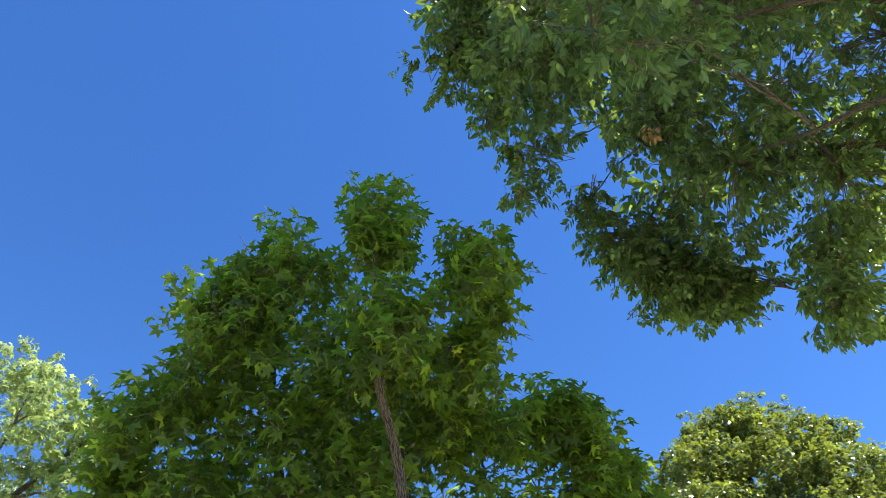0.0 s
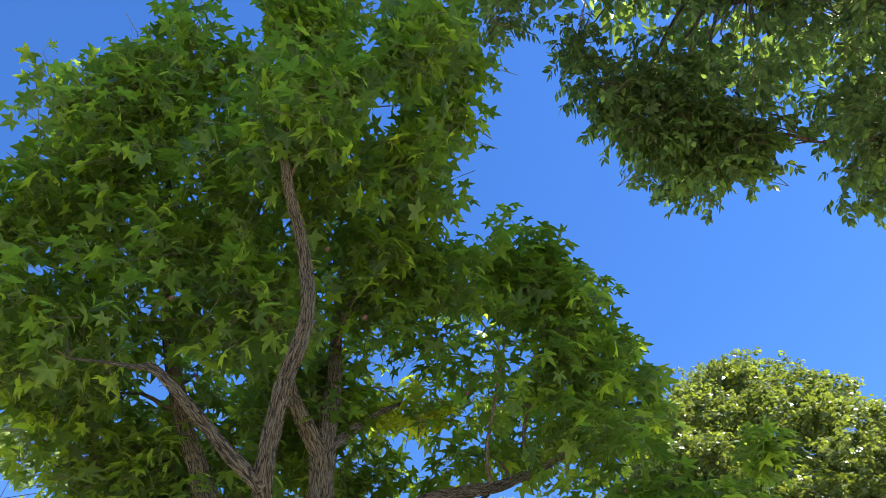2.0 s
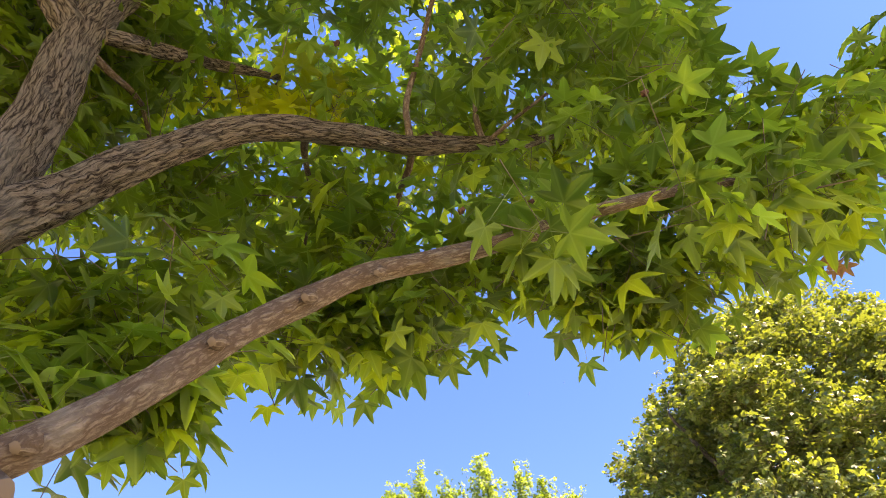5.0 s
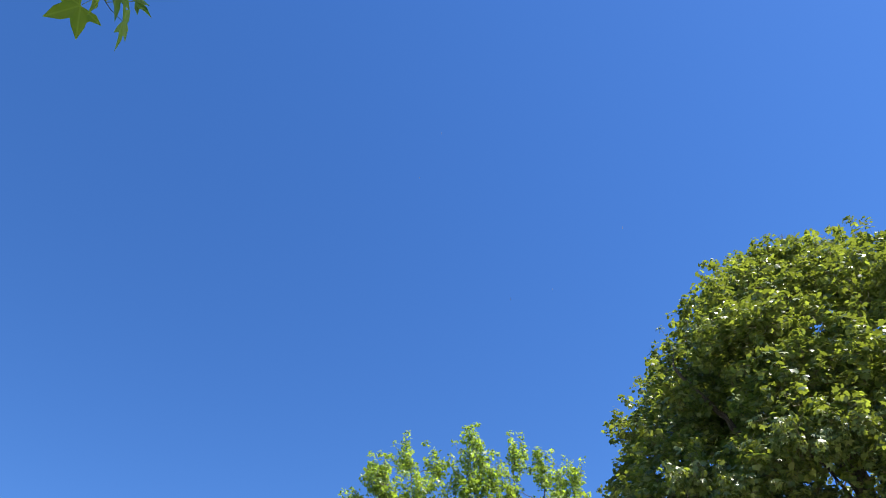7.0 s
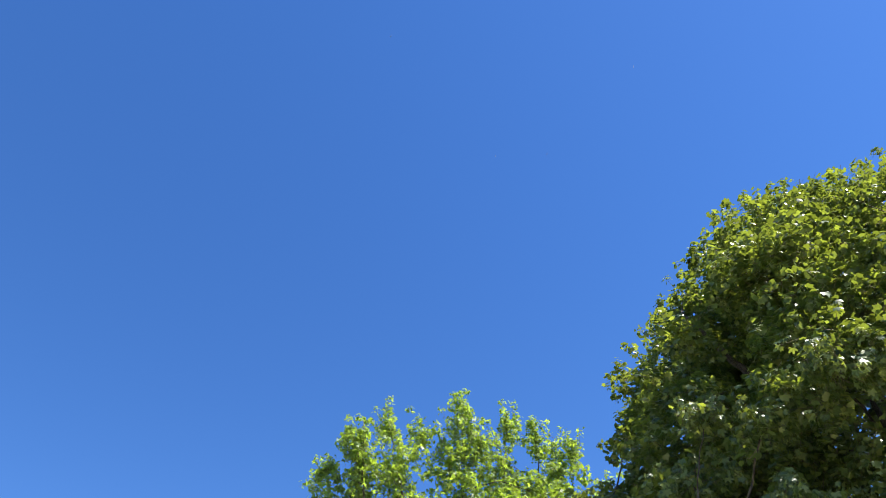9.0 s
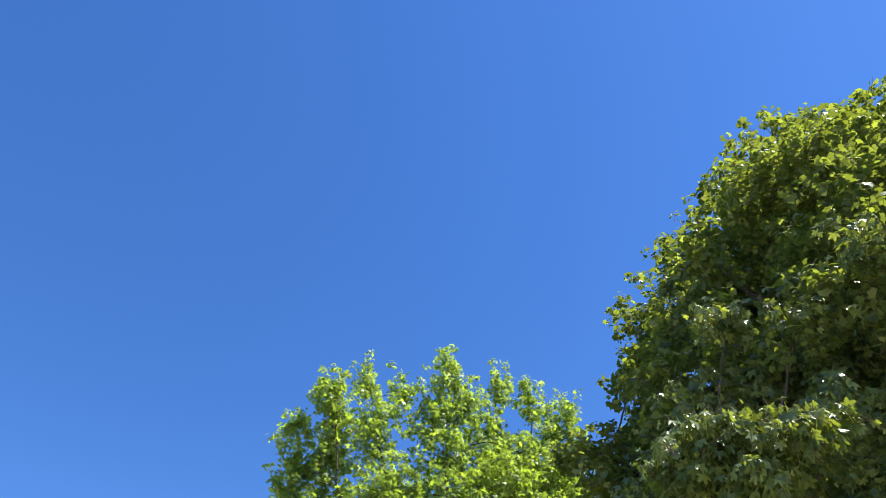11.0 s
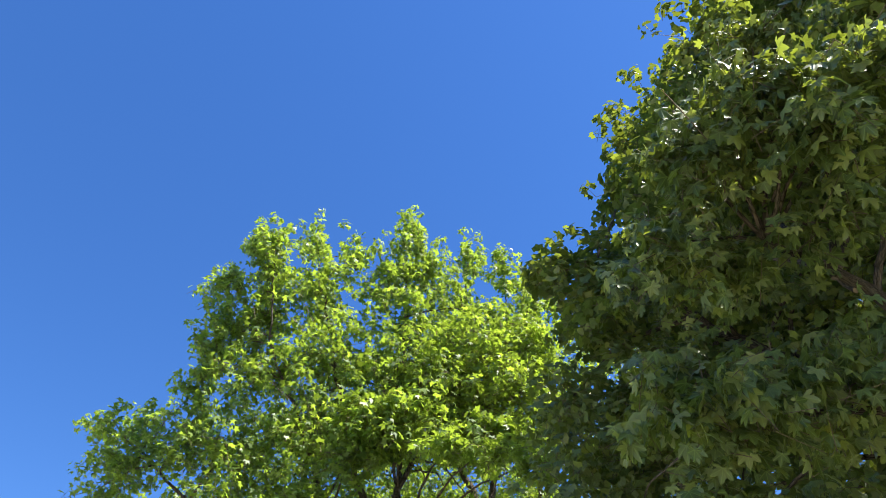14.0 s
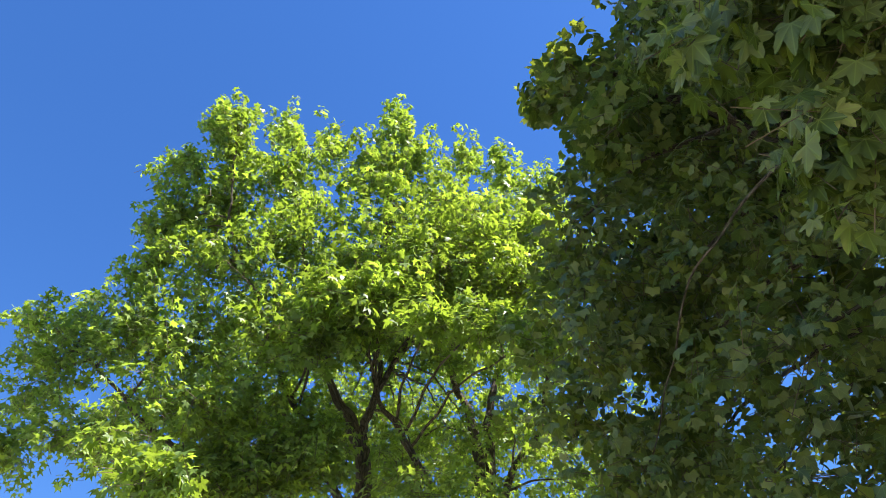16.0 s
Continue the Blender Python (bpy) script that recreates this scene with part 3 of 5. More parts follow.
GUM_SIDE = [(1.12, 5.7, 5.3, 0.28, 0.3, 0.25, 60), (1.3, 6.42, 3.2, 0.24, 0.2, 0.12, 20), (1.55, 6.42, 3.25, 0.24, 0.2, 0.12, 20), (0.78, 6.45, 3.2, 0.24, 0.2, 0.12, 18), (0.55, 6.45, 3.2, 0.24, 0.2, 0.12, 18), (0.22, 6.42, 3.06, 0.22, 0.18, 0.12, 16),
            (1.12, 5.86, 2.95, 0.06, 0.06, 0.06, 8), (1.55, 5.88, 3.08, 0.15, 0.12, 0.1, 12), (1.85, 5.98, 3.2, 0.2, 0.15, 0.14, 18), (-0.1, 5.98, 2.55, 0.2, 0.14, 0.12, 14), (0.15, 6.0, 2.65, 0.2, 0.14, 0.12, 12),
            (0.9, 5.7, 5.2, 0.38, 0.38, 0.4, 80), (1.25, 5.9, 4.95, 0.34, 0.38, 0.42, 70), (0.8, 5.95, 4.6, 0.5, 0.5, 0.45, 80), (1.35, 6.0, 4.5, 0.36, 0.36, 0.34, 60),
            (1.45, 6.0, 4.0, 0.4, 0.42, 0.35, 60), (2.2, 6.2, 3.62, 0.26, 0.3, 0.24, 60), (2.55, 6.15, 4.05, 0.15, 0.18, 0.2, 30), (1.9, 6.1, 3.55, 0.3, 0.3, 0.25, 40), (0.75, 6.4, 4.1, 0.4, 0.3, 0.3, 40), (1.6, 6.2, 3.5, 0.4, 0.35, 0.25, 56),
            (0.5, 6.5, 3.45, 0.5, 0.4, 0.28, 75), (1.0, 6.4, 3.4, 0.3, 0.25, 0.15, 20), (0.05, 6.1, 2.9, 0.35, 0.3, 0.22, 45), (0.35, 6.5, 3.22, 0.4, 0.3, 0.18, 45),
            (1.3, 6.45, 3.28, 0.22, 0.2, 0.13, 24), (1.05, 6.5, 3.42, 0.25, 0.2, 0.14, 26), (0.75, 6.5, 3.22, 0.26, 0.2, 0.13, 26), (1.58, 6.45, 3.32, 0.24, 0.2, 0.15, 26), (1.9, 6.4, 3.45, 0.25, 0.2, 0.2, 26),
            (1.28, 5.9, 5.0, 0.24, 0.3, 0.34, 60), (1.95, 6.7, 4.7, 0.28, 0.32, 0.32, 80), (1.68, 6.5, 5.12, 0.3, 0.32, 0.34, 88), (1.4, 6.3, 5.5, 0.32, 0.32, 0.32, 84), (1.6, 6.6, 4.6, 0.35, 0.35, 0.35, 70),
            (-0.3, 6.3, 2.95, 0.35, 0.25, 0.2, 60), (-0.1, 6.2, 2.68, 0.25, 0.2, 0.15, 40), (0.1, 6.15, 2.58, 0.22, 0.2, 0.12, 30), (-0.6, 6.4, 3.1, 0.35, 0.3, 0.2, 60)]
GUM_REAR = [(-0.3, 6.5, 3.9, 0.6, 0.45, 0.5, 90), (0.2, 6.9, 3.8, 0.5, 0.4, 0.4, 70), (-0.1, 5.9, 5.1, 0.6, 0.55, 0.6, 85),
            (-1.0, 5.7, 5.1, 0.65, 0.55, 0.6, 85), (0.4, 5.4, 4.9, 0.35, 0.35, 0.36, 40), (-0.75, 5.4, 4.9, 0.5, 0.4, 0.4, 50), (0.6, 6.9, 3.66, 0.45, 0.33, 0.25, 60),
            (0.8, 7.0, 4.8, 0.8, 0.5, 0.7, 56), (-0.4, 7.1, 5.0, 0.8, 0.5, 0.7, 56), (1.3, 6.8, 4.5, 0.5, 0.5, 0.5, 50), (0.2, 6.8, 5.8, 0.7, 0.6, 0.5, 40), (0.05, 5.6, 5.0, 0.45, 0.4, 0.45, 80), (0.1, 5.05, 4.9, 0.4, 0.35, 0.36, 80), (-1.4, 6.8, 4.6, 0.7, 0.5, 0.6, 75)]
GUM_LOBES = GUM_TOP + GUM_LEFT + GUM_SIDE + GUM_REAR
boughs(gum, 300, "branch", [l for _, l, _ in STEMS[1:]], [q for q in GUM_LOBES if q[2] > 3.5 or q[0] < -0.5], SMOOTH_BARK, 0.015)
foliage(gum, 11, GUM_SIDE, GUM_BLADES, GUM_LEAF, TWIG, 0.26, 0.2, 7, 0.09, 0.088, 0.42, 0.36, near=(0.9, 5.6, 2.9), full=0.4, tidy=0.85, blur=0.28, woody=0.04, stick=0.0019)
foliage(gum, 10, GUM_TOP + GUM_LEFT, MID_STARS, GUM_LEAF, TWIG, 0.3, 0.35, 7, 0.085, 0.078, 0.5, 0.44, full=1.15, tidy=0.3, blur=0.22, woody=0.15)
foliage(gum, 15, GUM_REAR, MID_STARS, GUM_LEAF, TWIG, 0.3, 0.35, 7, 0.085, 0.082, 0.5, 0.42, full=0.65, tidy=0.3, blur=0.3, woody=0.15)

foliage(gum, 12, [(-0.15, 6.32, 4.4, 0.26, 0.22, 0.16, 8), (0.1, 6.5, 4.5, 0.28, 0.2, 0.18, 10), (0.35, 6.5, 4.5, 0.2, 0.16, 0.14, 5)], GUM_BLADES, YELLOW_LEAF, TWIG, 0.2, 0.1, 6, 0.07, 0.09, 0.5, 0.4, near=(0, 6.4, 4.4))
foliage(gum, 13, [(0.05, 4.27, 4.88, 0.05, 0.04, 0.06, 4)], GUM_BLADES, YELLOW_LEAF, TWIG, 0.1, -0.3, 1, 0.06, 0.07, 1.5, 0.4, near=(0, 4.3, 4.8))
foliage(gum, 14, [(2.3, 6.6, 3.5, 0.05, 0.05, 0.05, 4)], GUM_BLADES, DRY_LEAF, BROWN_TWIG, 0.12, -0.2, 2, 0.04, 0.055, 1.6, 0.9, near=(2.3, 6.6, 3.5))
for x, y, z, r in ((0.2, 5.6, 2.2, 0.015), (0.42, 5.69, 2.47, 0.013), (0.56, 5.765, 2.645, 0.012), (0.7, 5.82, 2.765, 0.01), (0.93, 5.86, 2.88, 0.009)):
    part("knot", tube(Sheaf(), [(x, y, z, r * 1.5), (x - 0.004, y - 0.016, z - 0.016, r * 1.2), (x - 0.006, y - 0.026, z - 0.026, r * 0.7)], 12, 0.006, 0.1, int(x * 100)), SMOOTH_BARK, gum)
part("cut_stub", tube(Sheaf(), [(0.09, 5.615, 2.14, 0.034), (0.15, 5.6, 2.12, 0.034), (0.19, 5.59, 2.1, 0.03)], 16, 0.012, 0.08, 61), SMOOTH_BARK, gum, "rough cut end of a small limb")


def seed_ball(place, hang):
    """A spiky brown fruit on a thin stalk."""
    ball = bmesh.new()
    bmesh.ops.create_icosphere(ball, subdivisions=2, radius=0.011)
    for v in list(ball.verts)[::2]:
        v.co *= 1.4
    me = bpy.data.meshes.new("seed_ball")
    ball.to_mesh(me)
    ball.free()
    me.materials.append(SEED)
    ob = new("seed_ball", me)
    ob.parent = gum
    ob.matrix_parent_inverse = gum.matrix_world.inverted()
    ob.matrix_basis = Matrix.Translation(place)
    stalk = part("stalk", sticks(Sheaf(), np.array(place) + (0, 0, 0.01), np.array(place) + (0.01, 0.005, hang), 0.0012, 0.0012), BROWN_TWIG, ob)
    return tagged(ob, label="spiky reddish-brown seed ball")


for place in ((0.01, 4.46, 3.76), (-0.22, 4.47, 4.22), (-0.95, 4.5, 3.9), (0.55, 5.6, 4.1), (1.15, 6.3, 3.55), (1.5, 5.9, 3.62), (0.4, 6.1, 4.35), (0.9, 6.2, 3.4)):
    seed_ball(place, 0.06)

# ---- the ash overhead ----
ash = thing("ash_tree", (6.6, 2.6, 0), "tall dark green ash tree with drooping compound leaves", "tree")
ASH_TRUNK = [(6.6, 2.6, -0.1, 0.3), (6.6, 2.6, 0.4, 0.24), (6.55, 2.65, 2.5, 0.21), (6.4, 2.8, 4.5, 0.18), (6.3, 2.9, 7.0, 0.12), (6.2, 2.9, 10.5, 0.03)]
ASH_LIMBS = [ASH_TRUNK, [(6.4, 2.8, 4.6, 0.12), (5.4, 3.4, 6.2, 0.09), (4.2, 4.2, 7.3, 0.06), (2.8, 4.9, 7.9, 0.03), (1.8, 4.5, 8.2, 0.012)],
             [(6.35, 2.85, 5.6, 0.1), (4.8, 2.9, 7.4, 0.07), (2.9, 3.2, 8.4, 0.045), (0.8, 3.7, 8.6, 0.015)],
             [(6.45, 2.75, 4.2, 0.08), (5.5, 4.2, 5.6, 0.05), (4.6, 5.2, 6.4, 0.03), (3.6, 5.5, 6.6, 0.012)],
             [(6.35, 2.85, 5.2, 0.08), (7.6, 3.6, 6.8, 0.05), (8.6, 4.4, 7.8, 0.02)],
             [(6.5, 2.7, 4.4, 0.08), (7.2, 1.4, 6.4, 0.05), (7.4, 0.2, 7.8, 0.02)],
             [(6.42, 2.8, 4.8, 0.07), (5.4, 2.9, 6.0, 0.05), (4.2, 2.9, 6.25, 0.036), (3.4, 3.03, 6.3, 0.027), (2.98, 3.35, 6.35, 0.018), (2.6, 3.7, 6.5, 0.008)],
             [(6.38, 2.82, 5.2, 0.07), (4.8, 2.6, 6.5, 0.045), (3.6, 2.45, 6.85, 0.034), (2.7, 2.6, 6.95, 0.022), (2.2, 2.85, 7.1, 0.008)]]
for k, line in enumerate(ASH_LIMBS):
    part("limb" if k else "trunk", tube(Sheaf(), line, 14, 0.08, 0.05, 80 + k), DARK_BARK, ash)
ASH_NEAR = [(0.45, 3.9, 8.5, 0.55, 0.5, 0.4, 70), (1.0, 3.5, 8.2, 0.6, 0.6, 0.5, 70), (1.0, 4.75, 8.05, 0.34, 0.34, 0.3, 32), (2.25, 4.3, 8.0, 0.6, 0.7, 0.5, 70),
            (2.2, 5.5, 7.4, 0.6, 0.5, 0.5, 90), (2.5, 5.8, 7.1, 0.5, 0.4, 0.45, 80), (3.0, 5.6, 6.8, 0.45, 0.4, 0.4, 70), (3.0, 4.6, 7.6, 0.8, 0.8, 0.7, 120),
            (4.05, 5.25, 7.0, 0.36, 0.36, 0.4, 44), (3.9, 4.4, 7.2, 0.8, 0.7, 0.6, 100), (3.75, 5.1, 6.1, 0.3, 0.3, 0.42, 40), (0.9, 2.1, 5.6, 0.5, 0.35, 0.3, 25), (1.4, 2.3, 6.1, 0.42, 0.4, 0.35, 26),
            (0.86, 4.86, 7.5, 0.2, 0.2, 0.22, 14), (0.48, 4.4, 8.15, 0.2, 0.22, 0.2, 18), (0.1, 3.85, 8.65, 0.36, 0.35, 0.4, 44), (0.3, 3.4, 8.9, 0.5, 0.4, 0.5, 60), (2.75, 5.7, 6.95, 0.33, 0.3, 0.33, 46), (2.4, 5.65, 6.95, 0.3, 0.25, 0.28, 36), (3.0, 5.7, 6.85, 0.3, 0.25, 0.28, 36),
            (1.9, 5.45, 7.1, 0.3, 0.25, 0.3, 36), (1.62, 5.2, 7.65, 0.2, 0.18, 0.2, 22), (4.35, 5.9, 6.6, 0.33, 0.3, 0.4, 50), (2.85, 6.6, 7.5, 0.36, 0.3, 0.32, 44), (2.5, 6.2, 7.7, 0.35, 0.3, 0.3, 36), (3.4, 6.6, 8.3, 0.5, 0.4, 0.45, 50)]
ASH_FAR = [(1.0, 2.4, 7.4, 0.8, 0.7, 0.7, 70), (2.6, 2.8, 7.8, 1.0, 0.9, 0.8, 90), (4.2, 3.3, 7.8, 1.1, 1.0, 0.9, 110), (5.2, 4.6, 7.2, 1.1, 0.9, 0.9, 100),
           (5.4, 2.6, 9.2, 1.4, 1.3, 1.0, 120), (7.0, 2.8, 10.4, 1.5, 1.4, 1.2, 120), (7.8, 4.0, 8.4, 1.4, 1.3, 1.2, 110), (7.6, 0.8, 8.4, 1.4, 1.3, 1.2, 110),
           # the four masses from (1.4, 4.4, 9.3) on are unseen, added for shade
           (3.6, 3.4, 9.0, 1.2, 1.1, 0.8, 90), (1.4, 4.4, 9.3, 0.8, 0.8, 0.7, 90), (2.8, 4.9, 9.3, 1.0, 0.8, 0.8, 100), (2.0, 3.3, 9.9, 1.1, 0.9, 0.7, 100), (4.2, 4.7, 9.2, 1.1, 0.9, 0.8, 100), (4.6, 5.9, 7.7, 0.6, 0.4, 0.6, 80), (5.5, 5.6, 7.6, 0.9, 0.7, 0.8, 90), (4.8, 5.6, 9.0, 0.9, 0.7, 0.8, 90), (6.5, 5.2, 8.6, 1.2, 1.0, 1.0, 90)]
# unseen upper masses, added to shade the sweetgum and the lower ash leaves
ASH_SHADE = [(0.9, 4.1, 10.2, 0.9, 0.9, 0.9, 90), (2.2, 4.9, 10.6, 1.1, 0.9, 1.0, 100), (2.2, 3.2, 11.2, 1.1, 1.0, 1.0, 100), (3.7, 4.5, 11.3, 1.2, 1.1, 1.0, 110),
           (3.9, 2.6, 12.0, 1.3, 1.2, 1.0, 110), (5.5, 3.8, 11.8, 1.3, 1.2, 1.1, 110), (5.8, 2.0, 12.6, 1.4, 1.2, 1.0, 110), (0.6, 4.5, 12.3, 1.1, 0.9, 0.8, 110), (2.2, 5.2, 13.2, 1.1, 0.9, 0.8, 36), (0.4, 3.4, 11.4, 1.0, 0.9, 0.8, 100), (3.6, 5.4, 13.4, 1.1, 0.9, 0.8, 30),
           (5.0, 2.2, 10.6, 1.2, 1.1, 0.7, 130), (3.6, 1.4, 9.4, 1.1, 0.9, 0.6, 120), (2.4, 1.0, 8.4, 0.9, 0.8, 0.5, 100), (6.8, 2.4, 12.0, 1.2, 1.1, 0.7, 120), (4.4, 3.4, 11.0, 1.0, 0.9, 0.6, 100),
           (1.1, 5.5, 10.3, 0.9, 0.7, 0.7, 24), (2.0, 5.8, 11.8, 1.0, 0.8, 0.8, 20), (3.0, 6.3, 11.0, 0.9, 0.8, 0.7, 16), (3.6, 6.7, 9.7, 0.8, 0.6, 0.6, 28), (4.4, 7.0, 10.4, 0.9, 0.7, 0.7, 28), (5.3, 7.1, 11.4, 1.0, 0.8, 0.8, 28), (4.2, 6.6, 12.4, 1.0, 0.8, 0.7, 16), (6.3, 5.4, 12.8, 1.1, 0.9, 0.8, 24), (5.2, 5.7, 12.9, 1.0, 0.8, 0.8, 20), (6.2, 7.0, 11.0, 0.9, 0.8, 0.7, 28)]
ASH_LOBES = ASH_NEAR + ASH_FAR
boughs(ash, 500, "branch", ASH_LIMBS, ASH_LOBES + ASH_SHADE, DARK_BARK, 0.02)
foliage(ash, 23, ASH_SHADE, PLAIN_OVALS, ASH_LEAF, BROWN_TWIG, 0.35, 0.2, 9, 0.05, 0.2, 0.6, 0.5, full=1.0, stalks=False)


def compound(rng, lobes, length, rise, each, rachis, leaflet):
    """Ash foliage: leaves of paired leaflets on a drooping rib."""
    feet, ways, lens, hearts = sprays(rng, lobes, length, rise, full=0.56, blur=0.32)
    node, end, turn, _s = leaves_on(rng, feet, ways, lens, each, 0.04, 1.0, 0.6, 0.4)
    along, up, right = turn[:, :, 1], turn[:, :, 2], turn[:, :, 0]
    n = len(end)
    ribs = rachis * rng.uniform(0.7, 1.2, n)
    tips = end + along * ribs[:, None] + (0, 0, -0.03)
    place, frames, sizes = [], [], []
    for s, sg in ((0.35, 1), (0.35, -1), (0.62, 1), (0.62, -1), (0.88, 1), (0.88, -1), (1.0, 0)):
        d = unit(along * (0.55 if sg else 1.0) + sg * right * 0.85 + (0, 0, -0.6) + 0.18 * rng.normal(size=(n, 3)))
        u = up + 0.35 * rng.normal(size=(n, 3))
        u = unit(u - (u * d).sum(-1, keepdims=True) * d)
        place.append(end + (tips - end) * s)
        frames.append(np.stack([np.cross(d, u), d, u], -1))
        sizes.append(leaflet * rng.uniform(0.75, 1.25, n))
    return feet, ways, lens, hearts, node, end, tips, np.concatenate(place), np.concatenate(frames), np.concatenate(sizes)


rng = np.random.default_rng(21)
feet, ways, lens, hearts, node, end, tips, place, frames, sizes = compound(rng, ASH_LOBES, 0.32, 0.1, 5, 0.15, 0.086)
wood = sticks(Sheaf(), feet, feet + ways * lens[:, None], 0.004, 0.002)
sticks(wood, hearts + (feet - hearts) * 0.1, feet, 0.006, 0.004)
part("twigwork", wood, BROWN_TWIG, ash, kind="stuff")
part("stalkwork", sticks(Sheaf(), node, tips, 0.0014, 0.0008), TWIG, ash, kind="stuff")
order = np.argsort(np.linalg.norm(place - np.array((1.0, 3.0, 6.5)), axis=1))
crown = part("crown", blades(Sheaf(), rng, PLAIN_OVALS, place[order[300:]], frames[order[300:]], sizes[order[300:]]), ASH_LEAF, ash, kind="stuff")
single_leaves(rng, OVAL_BLADES, place[order[:300]], frames[order[:300]], sizes[order[:300]], ASH_LEAF, crown)


foliage(ash, 22, [(1.92, 3.95, 7.15, 0.1, 0.1, 0.06, 4)], OVAL_BLADES, DRY_LEAF, BROWN_TWIG, 0.15, -0.2, 5, 0.03, 0.07, 1.2, 0.8, near=(1.9, 3.9, 7.1))


# ---- the dense maple ----
maple = thing("maple_tree", (8.6, 19.2, 0), "large dense dark green maple tree with a rounded crown", "tree")
MAPLE_TRUNK = [(8.6, 19.2, -0.1, 0.45), (8.6, 19.2, 0.5, 0.34), (8.6, 19.15, 2.5, 0.3), (8.5, 19.1, 5.0, 0.25), (8.6, 19.1, 9.0, 0.14), (8.7, 19.0, 12.5, 0.03)]
MAPLE_LIMBS = [MAPLE_TRUNK, [(8.5, 19.1, 2.8, 0.14), (7.0, 18.2, 3.6, 0.1), (5.4, 17.3, 4.2, 0.06), (4.0, 16.7, 4.6, 0.02)],
               [(8.5, 19.1, 3.4, 0.13), (6.8, 19.3, 4.8, 0.09), (5.0, 19.5, 6.2, 0.05), (3.6, 19.3, 7.0, 0.02)],
               [(8.5, 19.1, 4.2, 0.13), (7.9, 18.2, 6.2, 0.09), (7.5, 17.6, 7.8, 0.03)], [(8.5, 19.1, 5.2, 0.12), (7.0, 18.9, 8.2, 0.08), (5.6, 18.6, 10.4, 0.03)],
               [(8.5, 19.1, 4.0, 0.13), (10.4, 18.2, 6.2, 0.09), (12.0, 17.4, 8.0, 0.03)], [(8.5, 19.1, 4.6, 0.13), (9.2, 21.2, 7.0, 0.09), (9.8, 22.6, 9.2, 0.03)],
               [(8.5, 19.1, 3.0, 0.12), (6.6, 17.6, 3.2, 0.07), (5.0, 16.9, 3.5, 0.04), (3.8, 17.0, 3.7, 0.015)]]
for k, line in enumerate(MAPLE_LIMBS):
    part("limb" if k else "trunk", tube(Sheaf(), line, 12, 0.1, 0.05, 120 + k, 0.03 if k else 0), DARK_BARK, maple)
# half width of the crown at each height, round the axis
MAPLE_AXIS, MAPLE_HALF = (9.46, 20.03), [(2.9, 5.0), (3.5, 5.9), (4.5, 6.2), (5.5, 6.1), (7.0, 5.7), (8.5, 5.2), (10.0, 4.75), (11.5, 3.75), (12.7, 2.8), (13.6, 2.0), (14.3, 1.3), (14.8, 0.5)]


def shell(rng, axis, half, low, high, rise, gap, size, shoots, sink=0.7, flat=0.55, heave=0.4, hollow=0.0):
    """Tufts set in rings over the outside of a crown that heaves in and out; those on the far side are thinner. hollow: how far the side at which boughs reach out lies back."""
    zs, rs = zip(*half)
    waves = [(rng.integers(4, 12), rng.uniform(-4.5, 4.5), rng.uniform(0, 6.28)) for _k in range(5)]
    out, z = [], low
    while z < high:
        r = float(np.interp(z, zs, rs))
        n = max(3, round(2 * math.pi * r / gap))
        turn = rng.uniform(0, 6.28)
        for k in range(n):
            a = turn + (k + rng.uniform(-0.35, 0.35)) * 2 * math.pi / n
            h = z + rng.uniform(-0.5, 0.5) * rise
            s = size * rng.uniform(0.65, 1.35)
            d = float(np.interp(h, zs, rs)) - sink * s + 0.1 * rng.normal()
            d += heave * min(0.25, sum(math.sin(f * a + g * h + ph) for f, g, ph in waves) / 2.2) - hollow * max(0.0, math.cos(a - 3.74)) ** 4
            seen = math.cos(a - 3.9) > -0.2
            out.append((axis[0] + d * math.cos(a), axis[1] + d * math.sin(a), h, s, s, s * flat, int(shoots * (s / size) ** 2 * (1.0 if seen else 0.14))))
        z += rise
    return out


